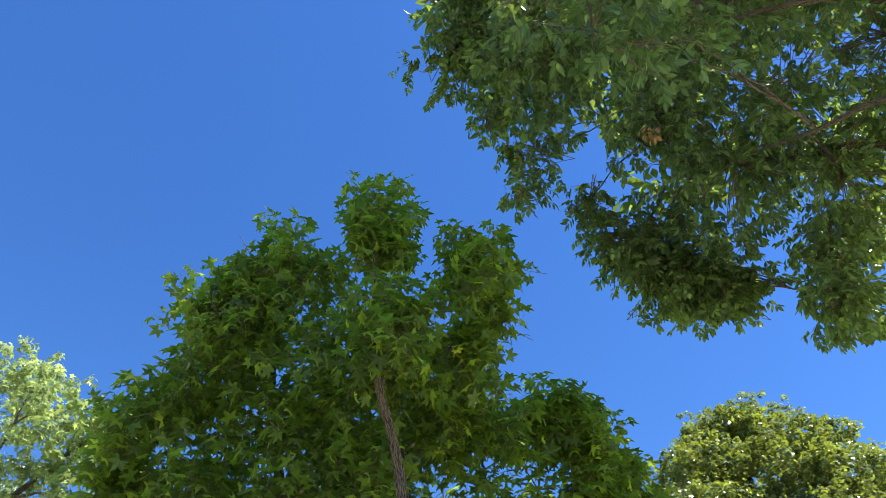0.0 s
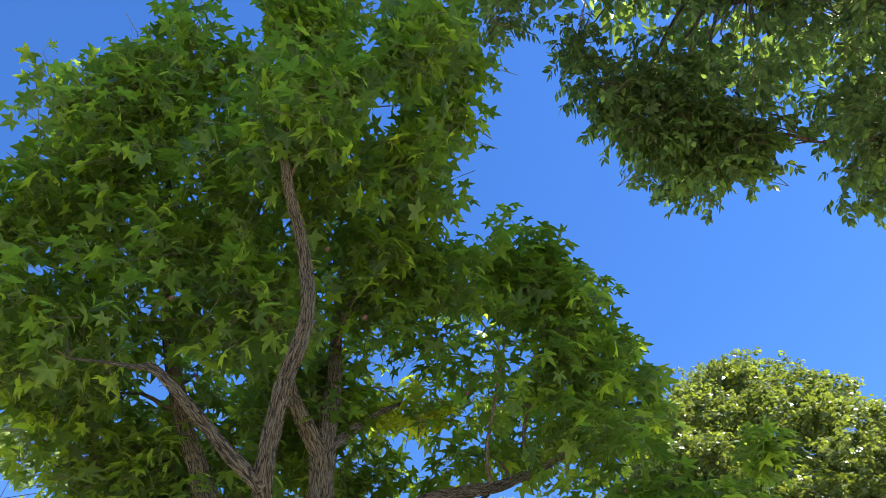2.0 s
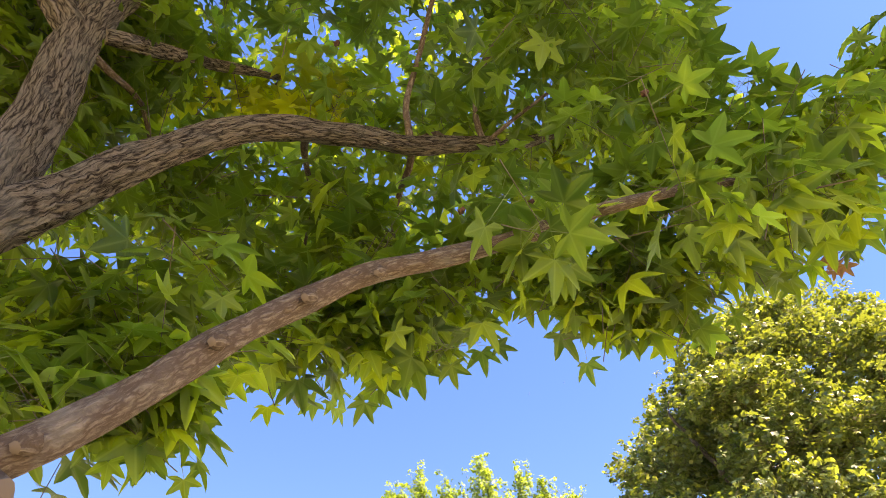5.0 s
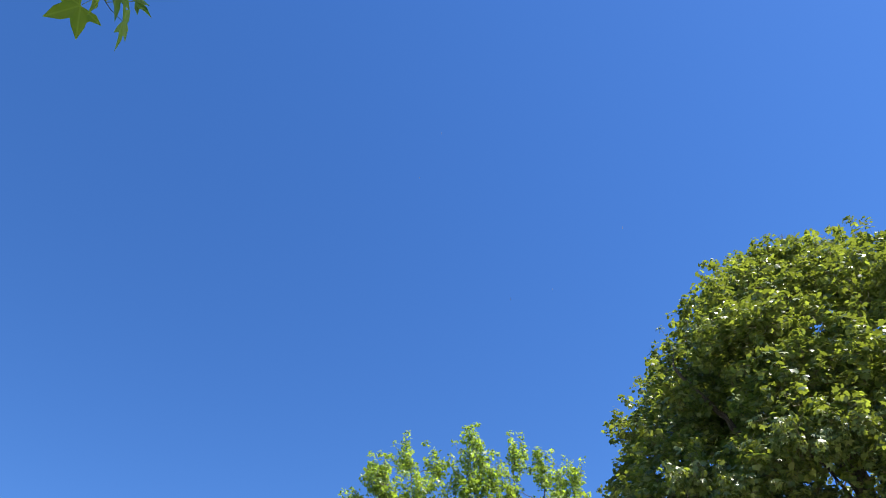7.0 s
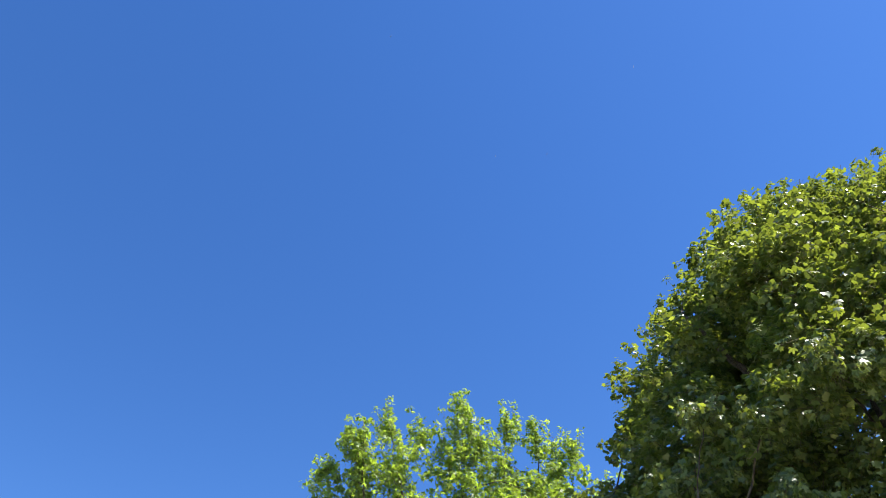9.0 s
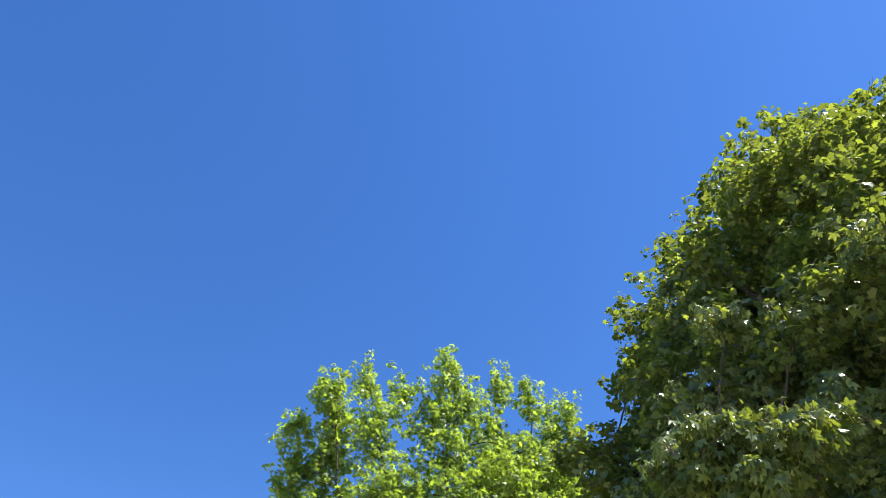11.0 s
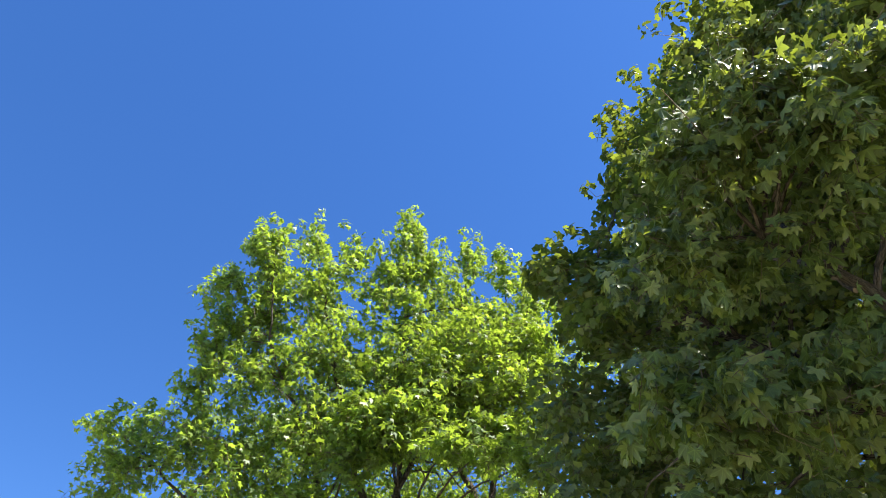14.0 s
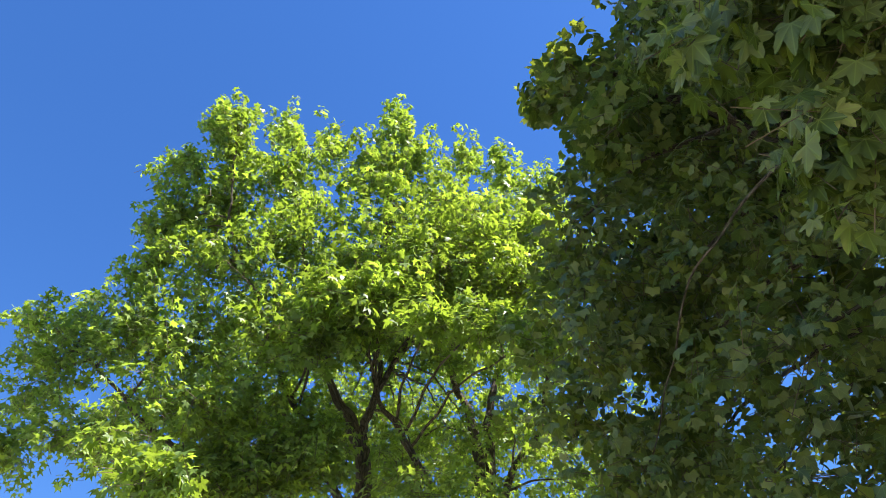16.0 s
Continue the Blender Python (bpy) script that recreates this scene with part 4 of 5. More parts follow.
MAPLE_BOUGH = [(3.53, 16.41, 5.00, 0.26, 0.24, 0.14, 17), (3.80, 16.42, 5.30, 0.26, 0.24, 0.14, 17), (3.88, 16.04, 5.18, 0.26, 0.24, 0.14, 17), (4.02, 16.02, 5.10, 0.26, 0.24, 0.14, 17), (4.24, 15.99, 5.12, 0.26, 0.24, 0.14, 17), (4.33, 15.72, 4.92, 0.26, 0.24, 0.14, 17), (4.49, 15.68, 4.94, 0.26, 0.24, 0.14, 17), (3.72, 16.30, 4.85, 0.26, 0.24, 0.14, 17), (4.00, 15.90, 4.62, 0.26, 0.24, 0.14, 17), (4.70, 15.85, 5.10, 0.26, 0.24, 0.14, 17),
               (3.85, 16.4, 5.1, 0.45, 0.4, 0.3, 49), (4.15, 16.0, 4.95, 0.45, 0.4, 0.3, 49), (3.55, 16.85, 4.75, 0.35, 0.4, 0.25, 34), (4.8, 16.35, 5.2, 0.45, 0.4, 0.3, 44), (5.3, 16.3, 5.6, 0.55, 0.5, 0.35, 49), (3.75, 16.8, 4.5, 0.35, 0.35, 0.25, 29),
               (4.3, 16.4, 4.55, 0.4, 0.4, 0.25, 31), (3.45, 17.3, 3.95, 0.35, 0.35, 0.25, 37), (3.5, 17.0, 3.6, 0.32, 0.35, 0.25, 37), (3.85, 17.0, 3.65, 0.4, 0.4, 0.28, 40), (4.3, 16.9, 3.8, 0.45, 0.45, 0.3, 43), (4.9, 17.1, 3.9, 0.5, 0.5, 0.3, 43),
               (3.7, 17.4, 3.35, 0.3, 0.3, 0.2, 26), (4.4, 17.9, 5.6, 0.55, 0.55, 0.4, 58), (3.95, 18.3, 5.9, 0.45, 0.5, 0.35, 49), (4.5, 17.4, 6.4, 0.55, 0.5, 0.35, 58), (4.65, 16.7, 7.0, 0.36, 0.3, 0.28, 34), (5.2, 16.3, 6.6, 0.36, 0.3, 0.25, 34),
               (5.9, 15.8, 7.0, 0.5, 0.45, 0.32, 52), (6.6, 15.6, 7.0, 0.55, 0.45, 0.35, 52)]
MAPLE_SIDE = [(3.55, 19.4, 6.95, 0.4, 0.4, 0.35, 40), (3.35, 19.75, 7.3, 0.3, 0.3, 0.28, 24), (3.9, 19.6, 6.5, 0.5, 0.5, 0.4, 40), (3.75, 19.3, 6.2, 0.4, 0.4, 0.3, 30)]
MAPLE_SKIRT = shell(np.random.default_rng(31), MAPLE_AXIS, MAPLE_HALF, 2.7, 6.9, 0.72, 0.95, 0.6, 34, hollow=1.3) + [
    (6.45, 17.40, 6.88, 0.60, 0.60, 0.48, 44), (6.30, 17.60, 7.07, 0.60, 0.60, 0.48, 44), (6.38, 17.20, 6.50, 0.60, 0.60, 0.48, 44), (6.01, 17.80, 6.88, 0.60, 0.60, 0.48, 44),
    (3.4, 20.2, 4.8, 0.5, 0.5, 0.45, 40), (3.7, 20.8, 5.6, 0.6, 0.55, 0.5, 50), (3.7, 20.6, 3.9, 0.5, 0.5, 0.4, 40), (3.6, 21.2, 6.3, 0.45, 0.45, 0.4, 34), (3.5, 21.3, 4.9, 0.5, 0.5, 0.4, 40), (3.4, 19.8, 5.6, 0.4, 0.45, 0.4, 34)]
MAPLE_DOME = MAPLE_SIDE + shell(np.random.default_rng(32), MAPLE_AXIS, MAPLE_HALF, 6.9, 14.5, 0.9, 1.35, 0.8, 80, 0.95, 0.48, 0.9)
MAPLE_FRINGE = shell(np.random.default_rng(38), MAPLE_AXIS, MAPLE_HALF, 6.6, 14.5, 0.6, 1.15, 0.32, 10, 1.1, 0.8, 0.6)
MAPLE_CORE = shell(np.random.default_rng(33), MAPLE_AXIS, [(z, 0.62 * r) for z, r in MAPLE_HALF], 3.2, 14.0, 1.1, 1.5, 0.9, 46, 0.5, 0.7)
boughs(maple, 700, "branch", MAPLE_LIMBS, MAPLE_BOUGH + MAPLE_SKIRT[::3] + MAPLE_DOME[::7], DARK_BARK, 0.03)
foliage(maple, 34, MAPLE_BOUGH, MID_BROAD, MAPLE_LEAF, TWIG, 0.28, 0.1, 9, 0.07, 0.066, 1.6, 0.4, near=(3.4, 16.6, 3.6), inner=0.5, blur=0.15)
foliage(maple, 37, MAPLE_SKIRT, FAR_BROAD, MAPLE_LEAF, TWIG, 0.3, 0.12, 9, 0.08, 0.059, 1.2, 0.45, inner=0.3, blur=0.15, stalks=False)
foliage(maple, 35, MAPLE_DOME + MAPLE_FRINGE, FAR_BROAD, MAPLE_LEAF, TWIG, 0.24, 0.35, 8, 0.06, 0.071, 0.6, 0.34, stick=0.003, inner=0.75, blur=0.08, face=0.15, stalks=False)
foliage(maple, 36, MAPLE_CORE, PLAIN_BROAD, MAPLE_LEAF, TWIG, 0.4, 0.25, 8, 0.06, 0.13, 0.8, 0.5, stick=0.004, stalks=False)

# ---- the tall sunlit sweetgums at the end of the walk ----
tall = thing("sweetgum_tree", (1.1, 23.8, 0), "tall sunlit yellow-green sweetgum with several pointed tops", "tree", "tall sweetgums")
TALL_TRUNK = [(1.42, 23.8, -0.1, 0.260), (1.42, 23.8, 0.4, 0.200), (1.42, 23.8, 3.0, 0.140), (1.41, 23.8, 5.27, 0.115), (1.3, 23.7, 6.1, 0.089), (0.98, 23.5, 6.6, 0.055), (0.7, 23.2, 7.6, 0.043), (0.2, 22.95, 9.5, 0.025), (-0.12, 22.9, 11.2, 0.007)]
TALL_LIMBS = [TALL_TRUNK, [(1.38, 23.75, 5.75, 0.085), (1.5, 23.7, 6.5, 0.065), (1.66, 23.6, 6.9, 0.048), (1.95, 23.4, 7.4, 0.036), (2.3, 23.2, 7.9, 0.022), (2.75, 23.2, 7.7, 0.009)],
              [(1.5, 23.7, 6.5, 0.056), (1.5, 23.3, 8.2, 0.031), (1.55, 23.1, 10.0, 0.019), (1.57, 23.1, 11.5, 0.006)],
              [(1.42, 23.8, 4.8, 0.080), (0.5, 23.2, 6.4, 0.047), (-0.4, 22.4, 8.4, 0.023), (-0.58, 22.2, 10.4, 0.006)],
              [(1.42, 23.8, 4.0, 0.070), (-0.1, 23.5, 5.2, 0.050), (-1.5, 23.1, 6.3, 0.029), (-2.7, 23.1, 7.4, 0.008)],
              [(1.42, 23.8, 3.6, 0.090), (2.0, 23.75, 4.8, 0.070), (2.19, 23.75, 5.35, 0.060), (1.88, 23.6, 5.95, 0.055), (1.58, 23.5, 6.35, 0.038), (1.2, 23.4, 7.6, 0.009)],
              [(1.42, 23.8, 3.4, 0.060), (0.0, 23.2, 4.4, 0.040), (-1.2, 22.9, 5.3, 0.012)]]
for k, line in enumerate(TALL_LIMBS):
    part("limb" if k else "trunk", tube(Sheaf(), [(*q[:3], q[3] * (0.72 if k else 0.85)) for q in line], 10, 0.1, 0.05, 160 + k, 0.03), DARK_BARK, tall)
TALL_TOPS = [(-0.61, 22.2, 10.2, 0.3, 0.3, 0.5, 60), (-0.82, 22.3, 10.0, 0.28, 0.28, 0.5, 50), (-1.28, 22.5, 9.4, 0.28, 0.28, 0.45, 56), (-0.14, 22.9, 11.0, 0.22, 0.22, 0.5, 40),
             (0.6, 23.1, 10.75, 0.22, 0.22, 0.4, 34), (1.57, 23.15, 11.3, 0.32, 0.3, 0.55, 60), (1.3, 23.1, 10.6, 0.35, 0.3, 0.5, 60), (1.95, 23.2, 10.6, 0.35, 0.3, 0.5, 56),
             (-0.5, 22.5, 9.2, 0.6, 0.5, 0.65, 120), (0.2, 22.9, 9.9, 0.6, 0.45, 0.7, 110), (1.5, 23.1, 9.6, 0.7, 0.5, 0.7, 120), (-0.9, 22.7, 8.5, 0.45, 0.45, 0.55, 80), (-1.3, 22.7, 8.6, 0.3, 0.32, 0.4, 50), (-1.35, 22.8, 7.7, 0.3, 0.32, 0.4, 50)]
TALL_BODY = [(-0.45, 22.6, 7.9, 0.75, 0.6, 0.7, 140), (0.4, 22.7, 8.4, 0.9, 0.7, 0.8, 150), (1.5, 22.9, 8.4, 0.85, 0.6, 0.7, 140), (-2.7, 23.2, 7.3, 0.35, 0.4, 0.35, 46), (-2.25, 23.1, 7.3, 0.25, 0.25, 0.35, 26),
             (-2.2, 23.0, 6.7, 0.5, 0.5, 0.4, 60), (-2.6, 23.3, 6.4, 0.45, 0.5, 0.4, 54), (-2.45, 23.2, 5.6, 0.5, 0.5, 0.35, 56), (-1.5, 22.9, 6.9, 0.6, 0.5, 0.5, 80), (-0.7, 22.7, 6.8, 0.9, 0.6, 0.6, 130),
             (0.4, 22.6, 7.0, 0.8, 0.6, 0.6, 110), (1.9, 22.9, 7.5, 0.8, 0.5, 0.4, 80), (2.5, 23.0, 7.1, 0.6, 0.5, 0.35, 70), (-1.5, 22.9, 5.6, 0.7, 0.5, 0.4, 80), (-0.3, 22.6, 5.8, 0.8, 0.6, 0.5, 110),
             (0.4, 22.9, 5.1, 0.6, 0.4, 0.3, 90), (0.75, 23.0, 5.5, 0.45, 0.35, 0.3, 60), (0.3, 23.1, 6.0, 0.7, 0.5, 0.45, 100), (-0.2, 23.1, 5.2, 0.5, 0.4, 0.3, 60), (1.9, 23.4, 5.4, 0.5, 0.4, 0.35, 40),
             (2.6, 23.2, 5.0, 0.6, 0.5, 0.35, 60), (-1.6, 24.3, 6.4, 0.9, 0.7, 0.7, 80), (1.2, 23.6, 7.8, 0.9, 0.6, 0.6, 130), (0.2, 23.6, 7.4, 0.9, 0.6, 0.6, 130), (2.2, 23.8, 8.4, 0.7, 0.6, 0.7, 110),
             (1.0, 24.3, 6.4, 0.6, 0.5, 0.4, 60), (-0.6, 23.6, 6.4, 0.8, 0.6, 0.6, 100), (2.6, 22.9, 8.7, 0.6, 0.45, 0.6, 120), (2.3, 22.7, 7.9, 0.6, 0.45, 0.4, 110), (3.2, 23.1, 8.0, 0.6, 0.45, 0.45, 110),
             (3.5, 23.3, 9.0, 0.5, 0.4, 0.5, 90), (1.0, 25.0, 7.4, 1.0, 0.9, 0.9, 80), (0.6, 24.5, 9.2, 1.0, 0.8, 0.9, 70), (-0.8, 24.6, 8.0, 1.0, 0.9, 1.0, 70), (2.4, 25.2, 8.6, 0.9, 0.7, 0.8, 70),
             (-1.4, 24.4, 6.4, 0.9, 0.7, 0.7, 60),
             (1.0, 25.2, 6.2, 0.9, 0.8, 0.7, 80), (2.0, 25.4, 6.6, 0.9, 0.8, 0.7, 80), (0.0, 25.2, 5.6, 0.9, 0.7, 0.6, 70), (2.8, 26.2, 7.4, 0.9, 0.8, 0.8, 80), (1.6, 26.4, 7.6, 1.0, 0.8, 0.8, 80), (-0.6, 24.8, 6.2, 0.9, 0.7, 0.6, 70)]
# the first ten are added behind the front leaves to shade the lower crown
TALL_REAR = [(2.4, 23.6, 9.4, 0.7, 0.5, 0.5, 56), (3.2, 23.5, 9.6, 0.7, 0.5, 0.5, 56), (1.6, 23.8, 9.2, 0.7, 0.5, 0.5, 56), (3.0, 24.2, 8.6, 0.7, 0.5, 0.5, 56), (2.0, 24.2, 8.4, 0.7, 0.5, 0.5, 56), (1.0, 23.9, 8.8, 0.7, 0.5, 0.5, 56), (3.8, 23.8, 8.8, 0.7, 0.5, 0.5, 56), (2.6, 23.4, 8.5, 0.7, 0.5, 0.5, 56), (1.4, 23.5, 7.6, 0.7, 0.5, 0.5, 56), (0.6, 23.8, 7.9, 0.7, 0.5, 0.5, 56),
             (-0.22, 26.20, 8.85, 0.62, 0.53, 0.50, 34), (0.06, 26.20, 9.71, 0.62, 0.53, 0.50, 34), (0.65, 26.00, 8.15, 0.62, 0.53, 0.50, 34), (1.38, 26.40, 9.48, 0.62, 0.53, 0.50, 34), (1.51, 26.60, 8.66, 0.62, 0.53, 0.50, 34), (1.92, 26.80, 7.90, 0.62, 0.53, 0.50, 34), (2.50, 27.40, 9.70, 0.62, 0.53, 0.50, 34), (3.38, 27.40, 9.97, 0.62, 0.53, 0.50, 34), (3.69, 27.60, 11.27, 0.62, 0.53, 0.50, 34), (4.24, 27.60, 9.58, 0.62, 0.53, 0.50, 34), (4.30, 27.40, 8.25, 0.62, 0.53, 0.50, 34), (3.51, 27.60, 8.36, 0.62, 0.53, 0.50, 34), (4.78, 27.60, 10.54, 0.62, 0.53, 0.50, 34), (1.25, 26.40, 7.07, 0.62, 0.53, 0.50, 34), (0.41, 26.00, 7.14, 0.62, 0.53, 0.50, 34), (2.68, 27.20, 7.49, 0.62, 0.53, 0.50, 34), (-0.29, 25.60, 7.58, 0.62, 0.53, 0.50, 34), (-0.91, 25.40, 8.28, 0.62, 0.53, 0.50, 34)]
boughs(tall, 900, "branch", TALL_LIMBS, TALL_TOPS + TALL_BODY + TALL_REAR, DARK_BARK, 0.018)
foliage(tall, 41, spires(71, TALL_TOPS), FAR_STARS, SUNLIT_GUM_LEAF, TWIG, 0.24, 0.9, 10, 0.07, 0.064, 0.9, 0.5, stick=0.003, full=1.2, inner=0.1, blur=0.5, stalks=False)
foliage(tall, 42, TALL_BODY, FAR_STARS, SUNLIT_GUM_LEAF, TWIG, 0.3, 0.5, 10, 0.07, 0.062, 0.8, 0.5, near=(-0.5, 21.5, 5.0), stick=0.003, full=0.92, inner=0.3, blur=0.28, stalks=False)
TALL_FRONT = [(1.07, 22.20, 6.93, 0.42, 0.34, 0.32, 34), (1.43, 22.20, 6.81, 0.42, 0.34, 0.32, 34), (1.20, 22.30, 6.56, 0.42, 0.34, 0.32, 34), (1.74, 22.20, 7.06, 0.42, 0.34, 0.32, 34), (1.62, 22.40, 6.64, 0.42, 0.34, 0.32, 34), (0.97, 22.30, 6.37, 0.42, 0.34, 0.32, 34)]
boughs(tall, 960, "branch", TALL_LIMBS, TALL_FRONT, DARK_BARK, 0.018)
foliage(tall, 46, TALL_FRONT + TALL_REAR, FAR_STARS, SUNLIT_GUM_LEAF, TWIG, 0.3, 0.4, 9, 0.07, 0.074, 0.8, 0.5, stick=0.003, inner=0.3, blur=0.28, stalks=False)
TALL_LOW = [(2.25, 22.80, 7.20, 0.34, 0.29, 0.20, 22), (2.59, 22.70, 7.04, 0.34, 0.29, 0.20, 22), (2.92, 22.70, 6.99, 0.34, 0.29, 0.20, 22), (3.25, 22.70, 6.92, 0.34, 0.29, 0.20, 22), (0.06, 22.90, 5.42, 0.34, 0.29, 0.20, 22), (0.42, 23.00, 5.31, 0.34, 0.29, 0.20, 22), (0.74, 23.10, 5.46, 0.34, 0.29, 0.20, 22), (1.02, 23.20, 5.28, 0.34, 0.29, 0.20, 22), (0.28, 23.00, 5.09, 0.34, 0.29, 0.20, 22), (0.68, 23.10, 5.07, 0.34, 0.29, 0.20, 22), (0.93, 23.20, 5.79, 0.34, 0.29, 0.20, 22), (-0.06, 22.90, 5.16, 0.34, 0.29, 0.20, 22),
            (-0.2, 21.7, 4.5, 0.32, 0.3, 0.26, 26), (0.1, 21.5, 4.35, 0.3, 0.3, 0.24, 24), (-0.55, 21.7, 4.75, 0.25, 0.25, 0.2, 12), (2.2, 21.9, 6.3, 0.4, 0.35, 0.22, 26), (2.75, 21.9, 6.25, 0.45, 0.35, 0.22, 30), (3.3, 22.0, 6.1, 0.4, 0.35, 0.2, 24)]
boughs(tall, 930, "branch", TALL_LIMBS, TALL_LOW, DARK_BARK, 0.02)
foliage(tall, 44, TALL_LOW, MID_STARS, SUNLIT_GUM_LEAF, TWIG, 0.3, 0.3, 8, 0.08, 0.078, 0.75, 0.4, stick=0.003, blur=0.3)

slim = thing("sweetgum_tree", (3.2, 26.0, 0), "sunlit green sweetgum with twin slender dark stems", "tree", "tall sweetgums")
SLIM_TRUNK = [(2.95, 25.7, -0.1, 0.220), (2.95, 25.7, 0.4, 0.170), (2.95, 25.65, 4.5, 0.130), (2.9, 25.6, 6.3, 0.096), (2.72, 25.6, 7.4, 0.068), (2.52, 25.5, 8.1, 0.049), (2.5, 24.9, 9.8, 0.031), (2.7, 24.0, 12.0, 0.007)]
SLIM_LIMBS = [SLIM_TRUNK, [(2.94, 25.65, 5.4, 0.090), (3.02, 25.6, 6.87, 0.070), (3.1, 25.6, 7.8, 0.052), (3.27, 25.5, 8.65, 0.031), (3.4, 24.8, 10.0, 0.019), (3.38, 23.9, 11.4, 0.006)],
              [(2.95, 25.65, 5.0, 0.070), (3.3, 25.6, 6.35, 0.052), (3.5, 25.6, 6.83, 0.044), (3.75, 25.5, 7.2, 0.033), (4.2, 24.9, 9.0, 0.019), (4.15, 24.3, 11.2, 0.006)]]
for k, line in enumerate(SLIM_LIMBS):
    part("limb" if k else "trunk", tube(Sheaf(), line, 10, 0.1, 0.05, 180 + k, 0.03), DARK_BARK, slim)
SLIM_LOBES = [(2.76, 23.9, 11.5, 0.25, 0.25, 0.55, 50), (3.38, 23.8, 11.1, 0.3, 0.3, 0.45, 50), (4.15, 24.2, 10.9, 0.35, 0.3, 0.5, 56), (3.75, 24.1, 10.4, 0.4, 0.4, 0.5, 70), (2.4, 23.9, 10.2, 0.5, 0.5, 0.6, 90),
              (3.0, 23.9, 9.6, 0.7, 0.6, 0.7, 130), (3.9, 24.4, 9.3, 0.7, 0.6, 0.7, 120), (2.4, 24.0, 8.9, 0.6, 0.6, 0.6, 100), (3.6, 24.6, 8.2, 0.8, 0.7, 0.6, 110),
              (2.4, 24.6, 7.8, 0.7, 0.7, 0.5, 70), (4.6, 25.4, 8.0, 0.9, 0.8, 0.8, 110), (3.2, 26.6, 9.0, 1.0, 0.9, 1.2, 120), (4.4, 25.8, 6.4, 0.9, 0.8, 0.7, 110),
              # (5.2, 25.2, 10.2) and (5.8, 24.9, 8.8): added behind the maple, only for shade
              (2.8, 26.4, 6.6, 0.9, 0.7, 0.6, 90), (1.8, 26.4, 7.4, 0.8, 0.7, 0.7, 90), (3.3, 24.6, 6.6, 0.8, 0.6, 0.5, 60), (2.4, 27.0, 6.2, 1.2, 0.8, 0.8, 110), (4.2, 27.0, 7.6, 1.2, 0.8, 1.0, 110), (5.2, 25.2, 10.2, 0.8, 0.8, 0.9, 90), (5.8, 24.9, 8.8, 0.9, 0.9, 0.9, 90), (3.4, 27.4, 8.6, 1.2, 0.8, 1.0, 110), (2.0, 27.6, 8.4, 1.1, 0.8, 1.0, 100), (4.6, 25.6, 5.6, 0.9, 0.7, 0.6, 90), (3.6, 27.2, 5.6, 1.0, 0.8, 0.6, 90)]
boughs(slim, 950, "branch", SLIM_LIMBS, SLIM_LOBES, DARK_BARK, 0.018)
foliage(slim, 43, spires(72, SLIM_LOBES[:5]), FAR_STARS, SUNLIT_GUM_LEAF, TWIG, 0.24, 0.9, 10, 0.07, 0.064, 0.9, 0.5, stick=0.003, full=1.2, inner=0.1, blur=0.5, stalks=False)
foliage(slim, 45, SLIM_LOBES[5:], FAR_STARS, SUNLIT_GUM_LEAF, TWIG, 0.3, 0.5, 10, 0.07, 0.062, 0.8, 0.5, near=(3.0, 23.0, 8.0), singles=200, stick=0.003, full=0.86, inner=0.3, blur=0.3, stalks=False)

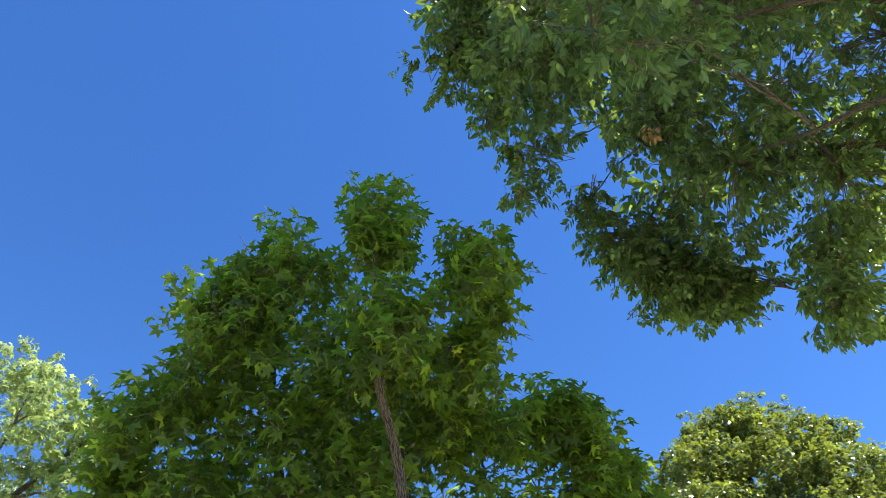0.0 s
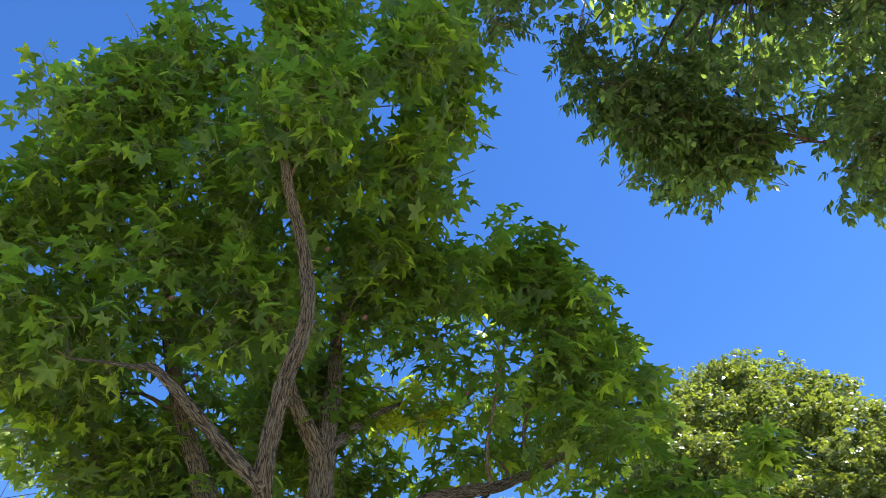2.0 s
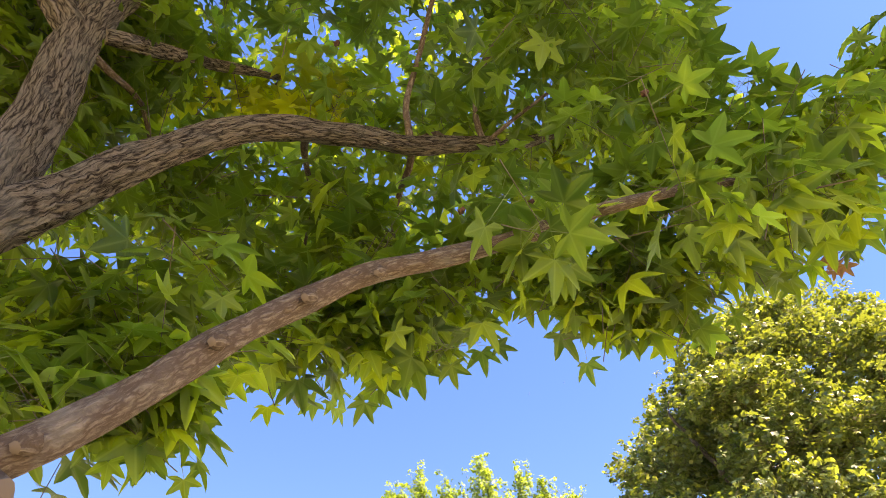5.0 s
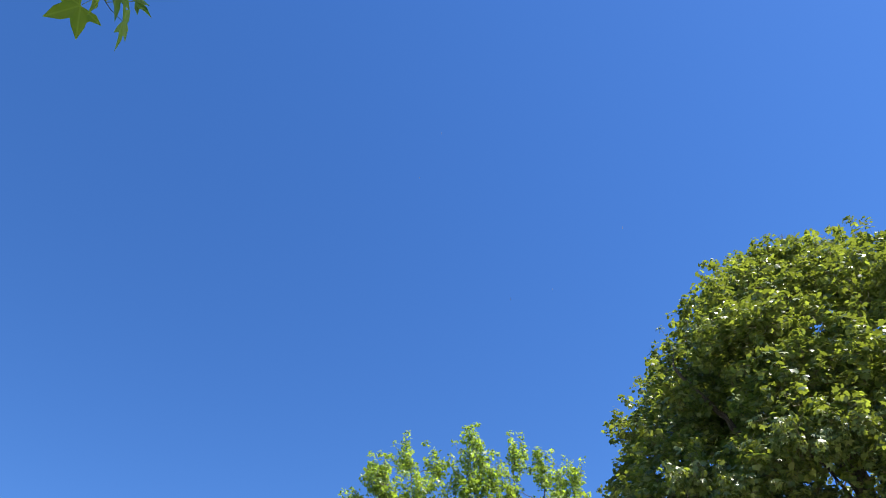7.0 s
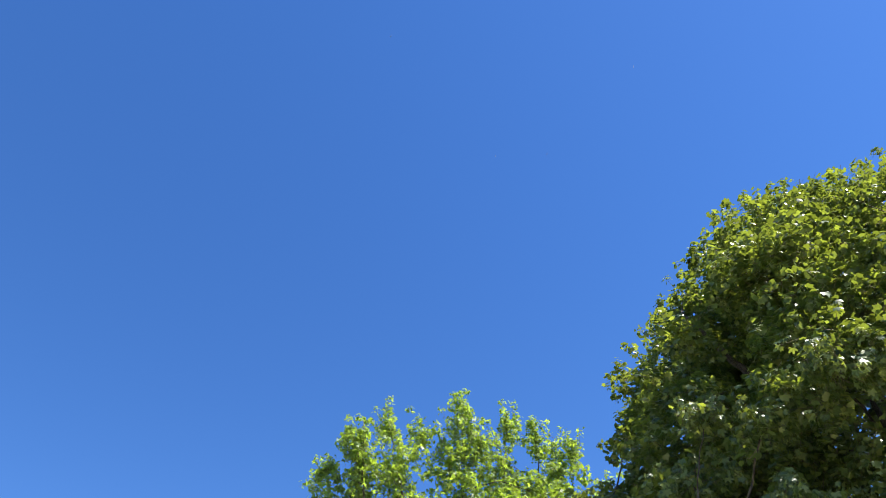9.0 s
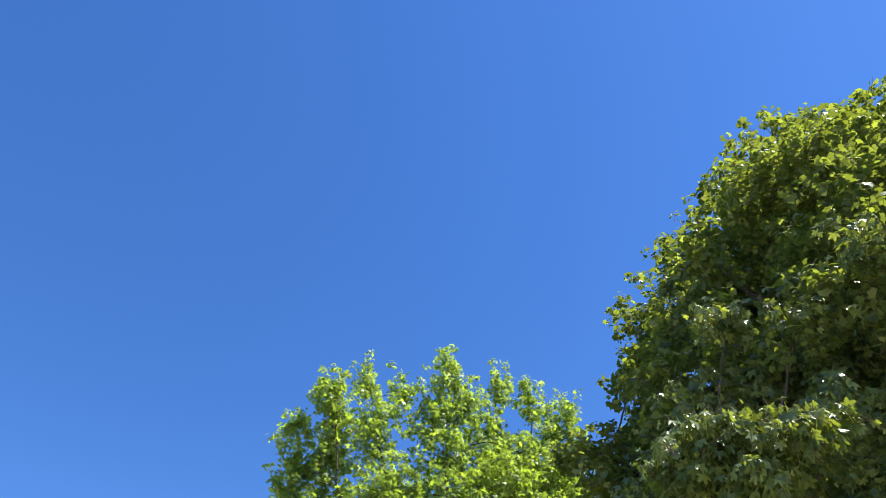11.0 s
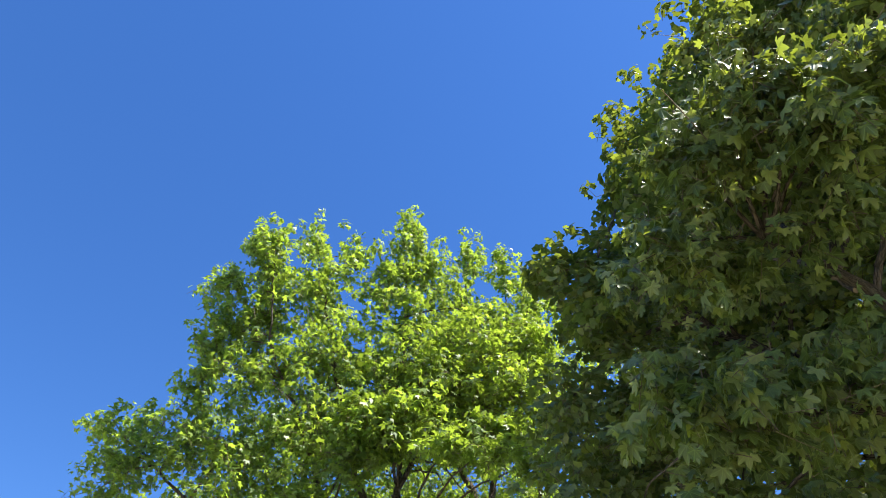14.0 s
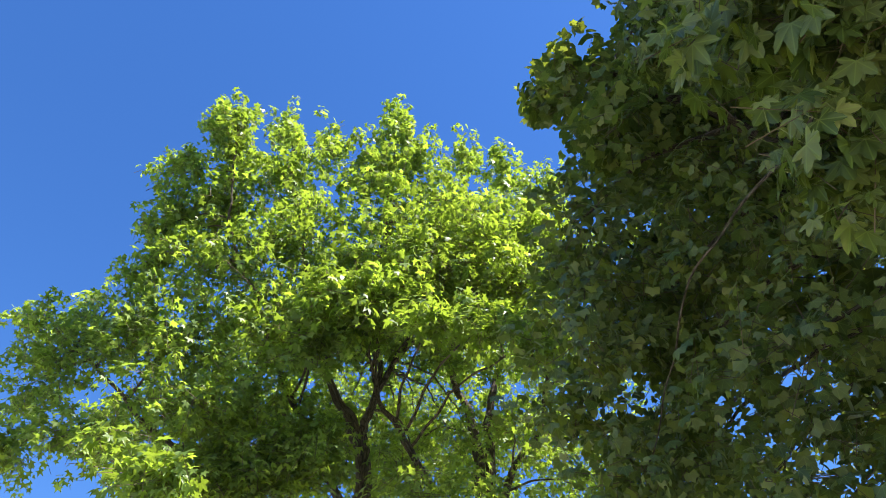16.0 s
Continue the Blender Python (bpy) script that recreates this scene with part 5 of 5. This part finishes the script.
# ---- the pale sunlit tree on the other side of the lawn ----
pale = thing("sweetgum_tree", (-9.5, 12.5, 0), "pale sunlit sweetgum tree beyond the lawn", "tree")
PALE_TRUNK = [(-9.5, 12.5, -0.1, 0.3), (-9.5, 12.5, 0.4, 0.24), (-9.4, 12.4, 3.5, 0.2), (-9.3, 12.4, 6.0, 0.14), (-9.2, 12.2, 9.0, 0.05), (-9.1, 12.1, 10.6, 0.012)]
PALE_LIMBS = [PALE_TRUNK, [(-9.4, 12.4, 4.5, 0.12), (-8.2, 12.0, 6.6, 0.08), (-7.0, 11.6, 8.0, 0.04), (-6.2, 11.4, 8.6, 0.012)],
              [(-9.3, 12.4, 5.2, 0.1), (-8.3, 11.8, 7.8, 0.06), (-7.8, 11.5, 9.6, 0.012)], [(-9.4, 12.4, 4.0, 0.1), (-10.8, 12.8, 6.5, 0.06), (-11.6, 13.2, 8.5, 0.015)]]
for k, line in enumerate(PALE_LIMBS):
    part("limb" if k else "trunk", tube(Sheaf(), line, 10, 0.1, 0.05, 200 + k, 0.03), DARK_BARK, pale)
PALE_LOBES = [(-7.3, 11.4, 9.0, 0.6, 0.6, 0.6, 80), (-6.6, 11.4, 8.3, 0.6, 0.6, 0.5, 70), (-7.4, 11.5, 8.0, 0.7, 0.6, 0.6, 70), (-6.3, 11.6, 7.4, 0.6, 0.5, 0.5, 50),
              (-8.0, 11.6, 9.8, 0.6, 0.6, 0.6, 70), (-8.8, 12.0, 10.2, 0.8, 0.8, 0.7, 80), (-5.8, 11.7, 7.9, 0.5, 0.4, 0.4, 60), (-6.2, 11.4, 8.8, 0.5, 0.5, 0.4, 70), (-5.6, 11.8, 7.0, 0.5, 0.5, 0.4, 60), (-10.6, 12.6, 9.2, 1.1, 1.0, 1.0, 90),
              (-11.2, 13.0, 7.8, 1.1, 1.0, 1.0, 90), (-9.6, 13.4, 8.6, 1.2, 1.1, 1.1, 90), (-7.2, 11.8, 6.6, 0.7, 0.6, 0.5, 40), (-8.6, 12.2, 7.6, 1.0, 0.8, 0.9, 70)]
boughs(pale, 980, "branch", PALE_LIMBS, PALE_LOBES, DARK_BARK, 0.03)
foliage(pale, 51, spires(73, PALE_LOBES), FAR_STARS, SUN_PALED_LEAF, TWIG, 0.24, 0.9, 9, 0.07, 0.078, 1.0, 0.5, stick=0.003, full=1.2, inner=0.1, blur=0.45, stalks=False)
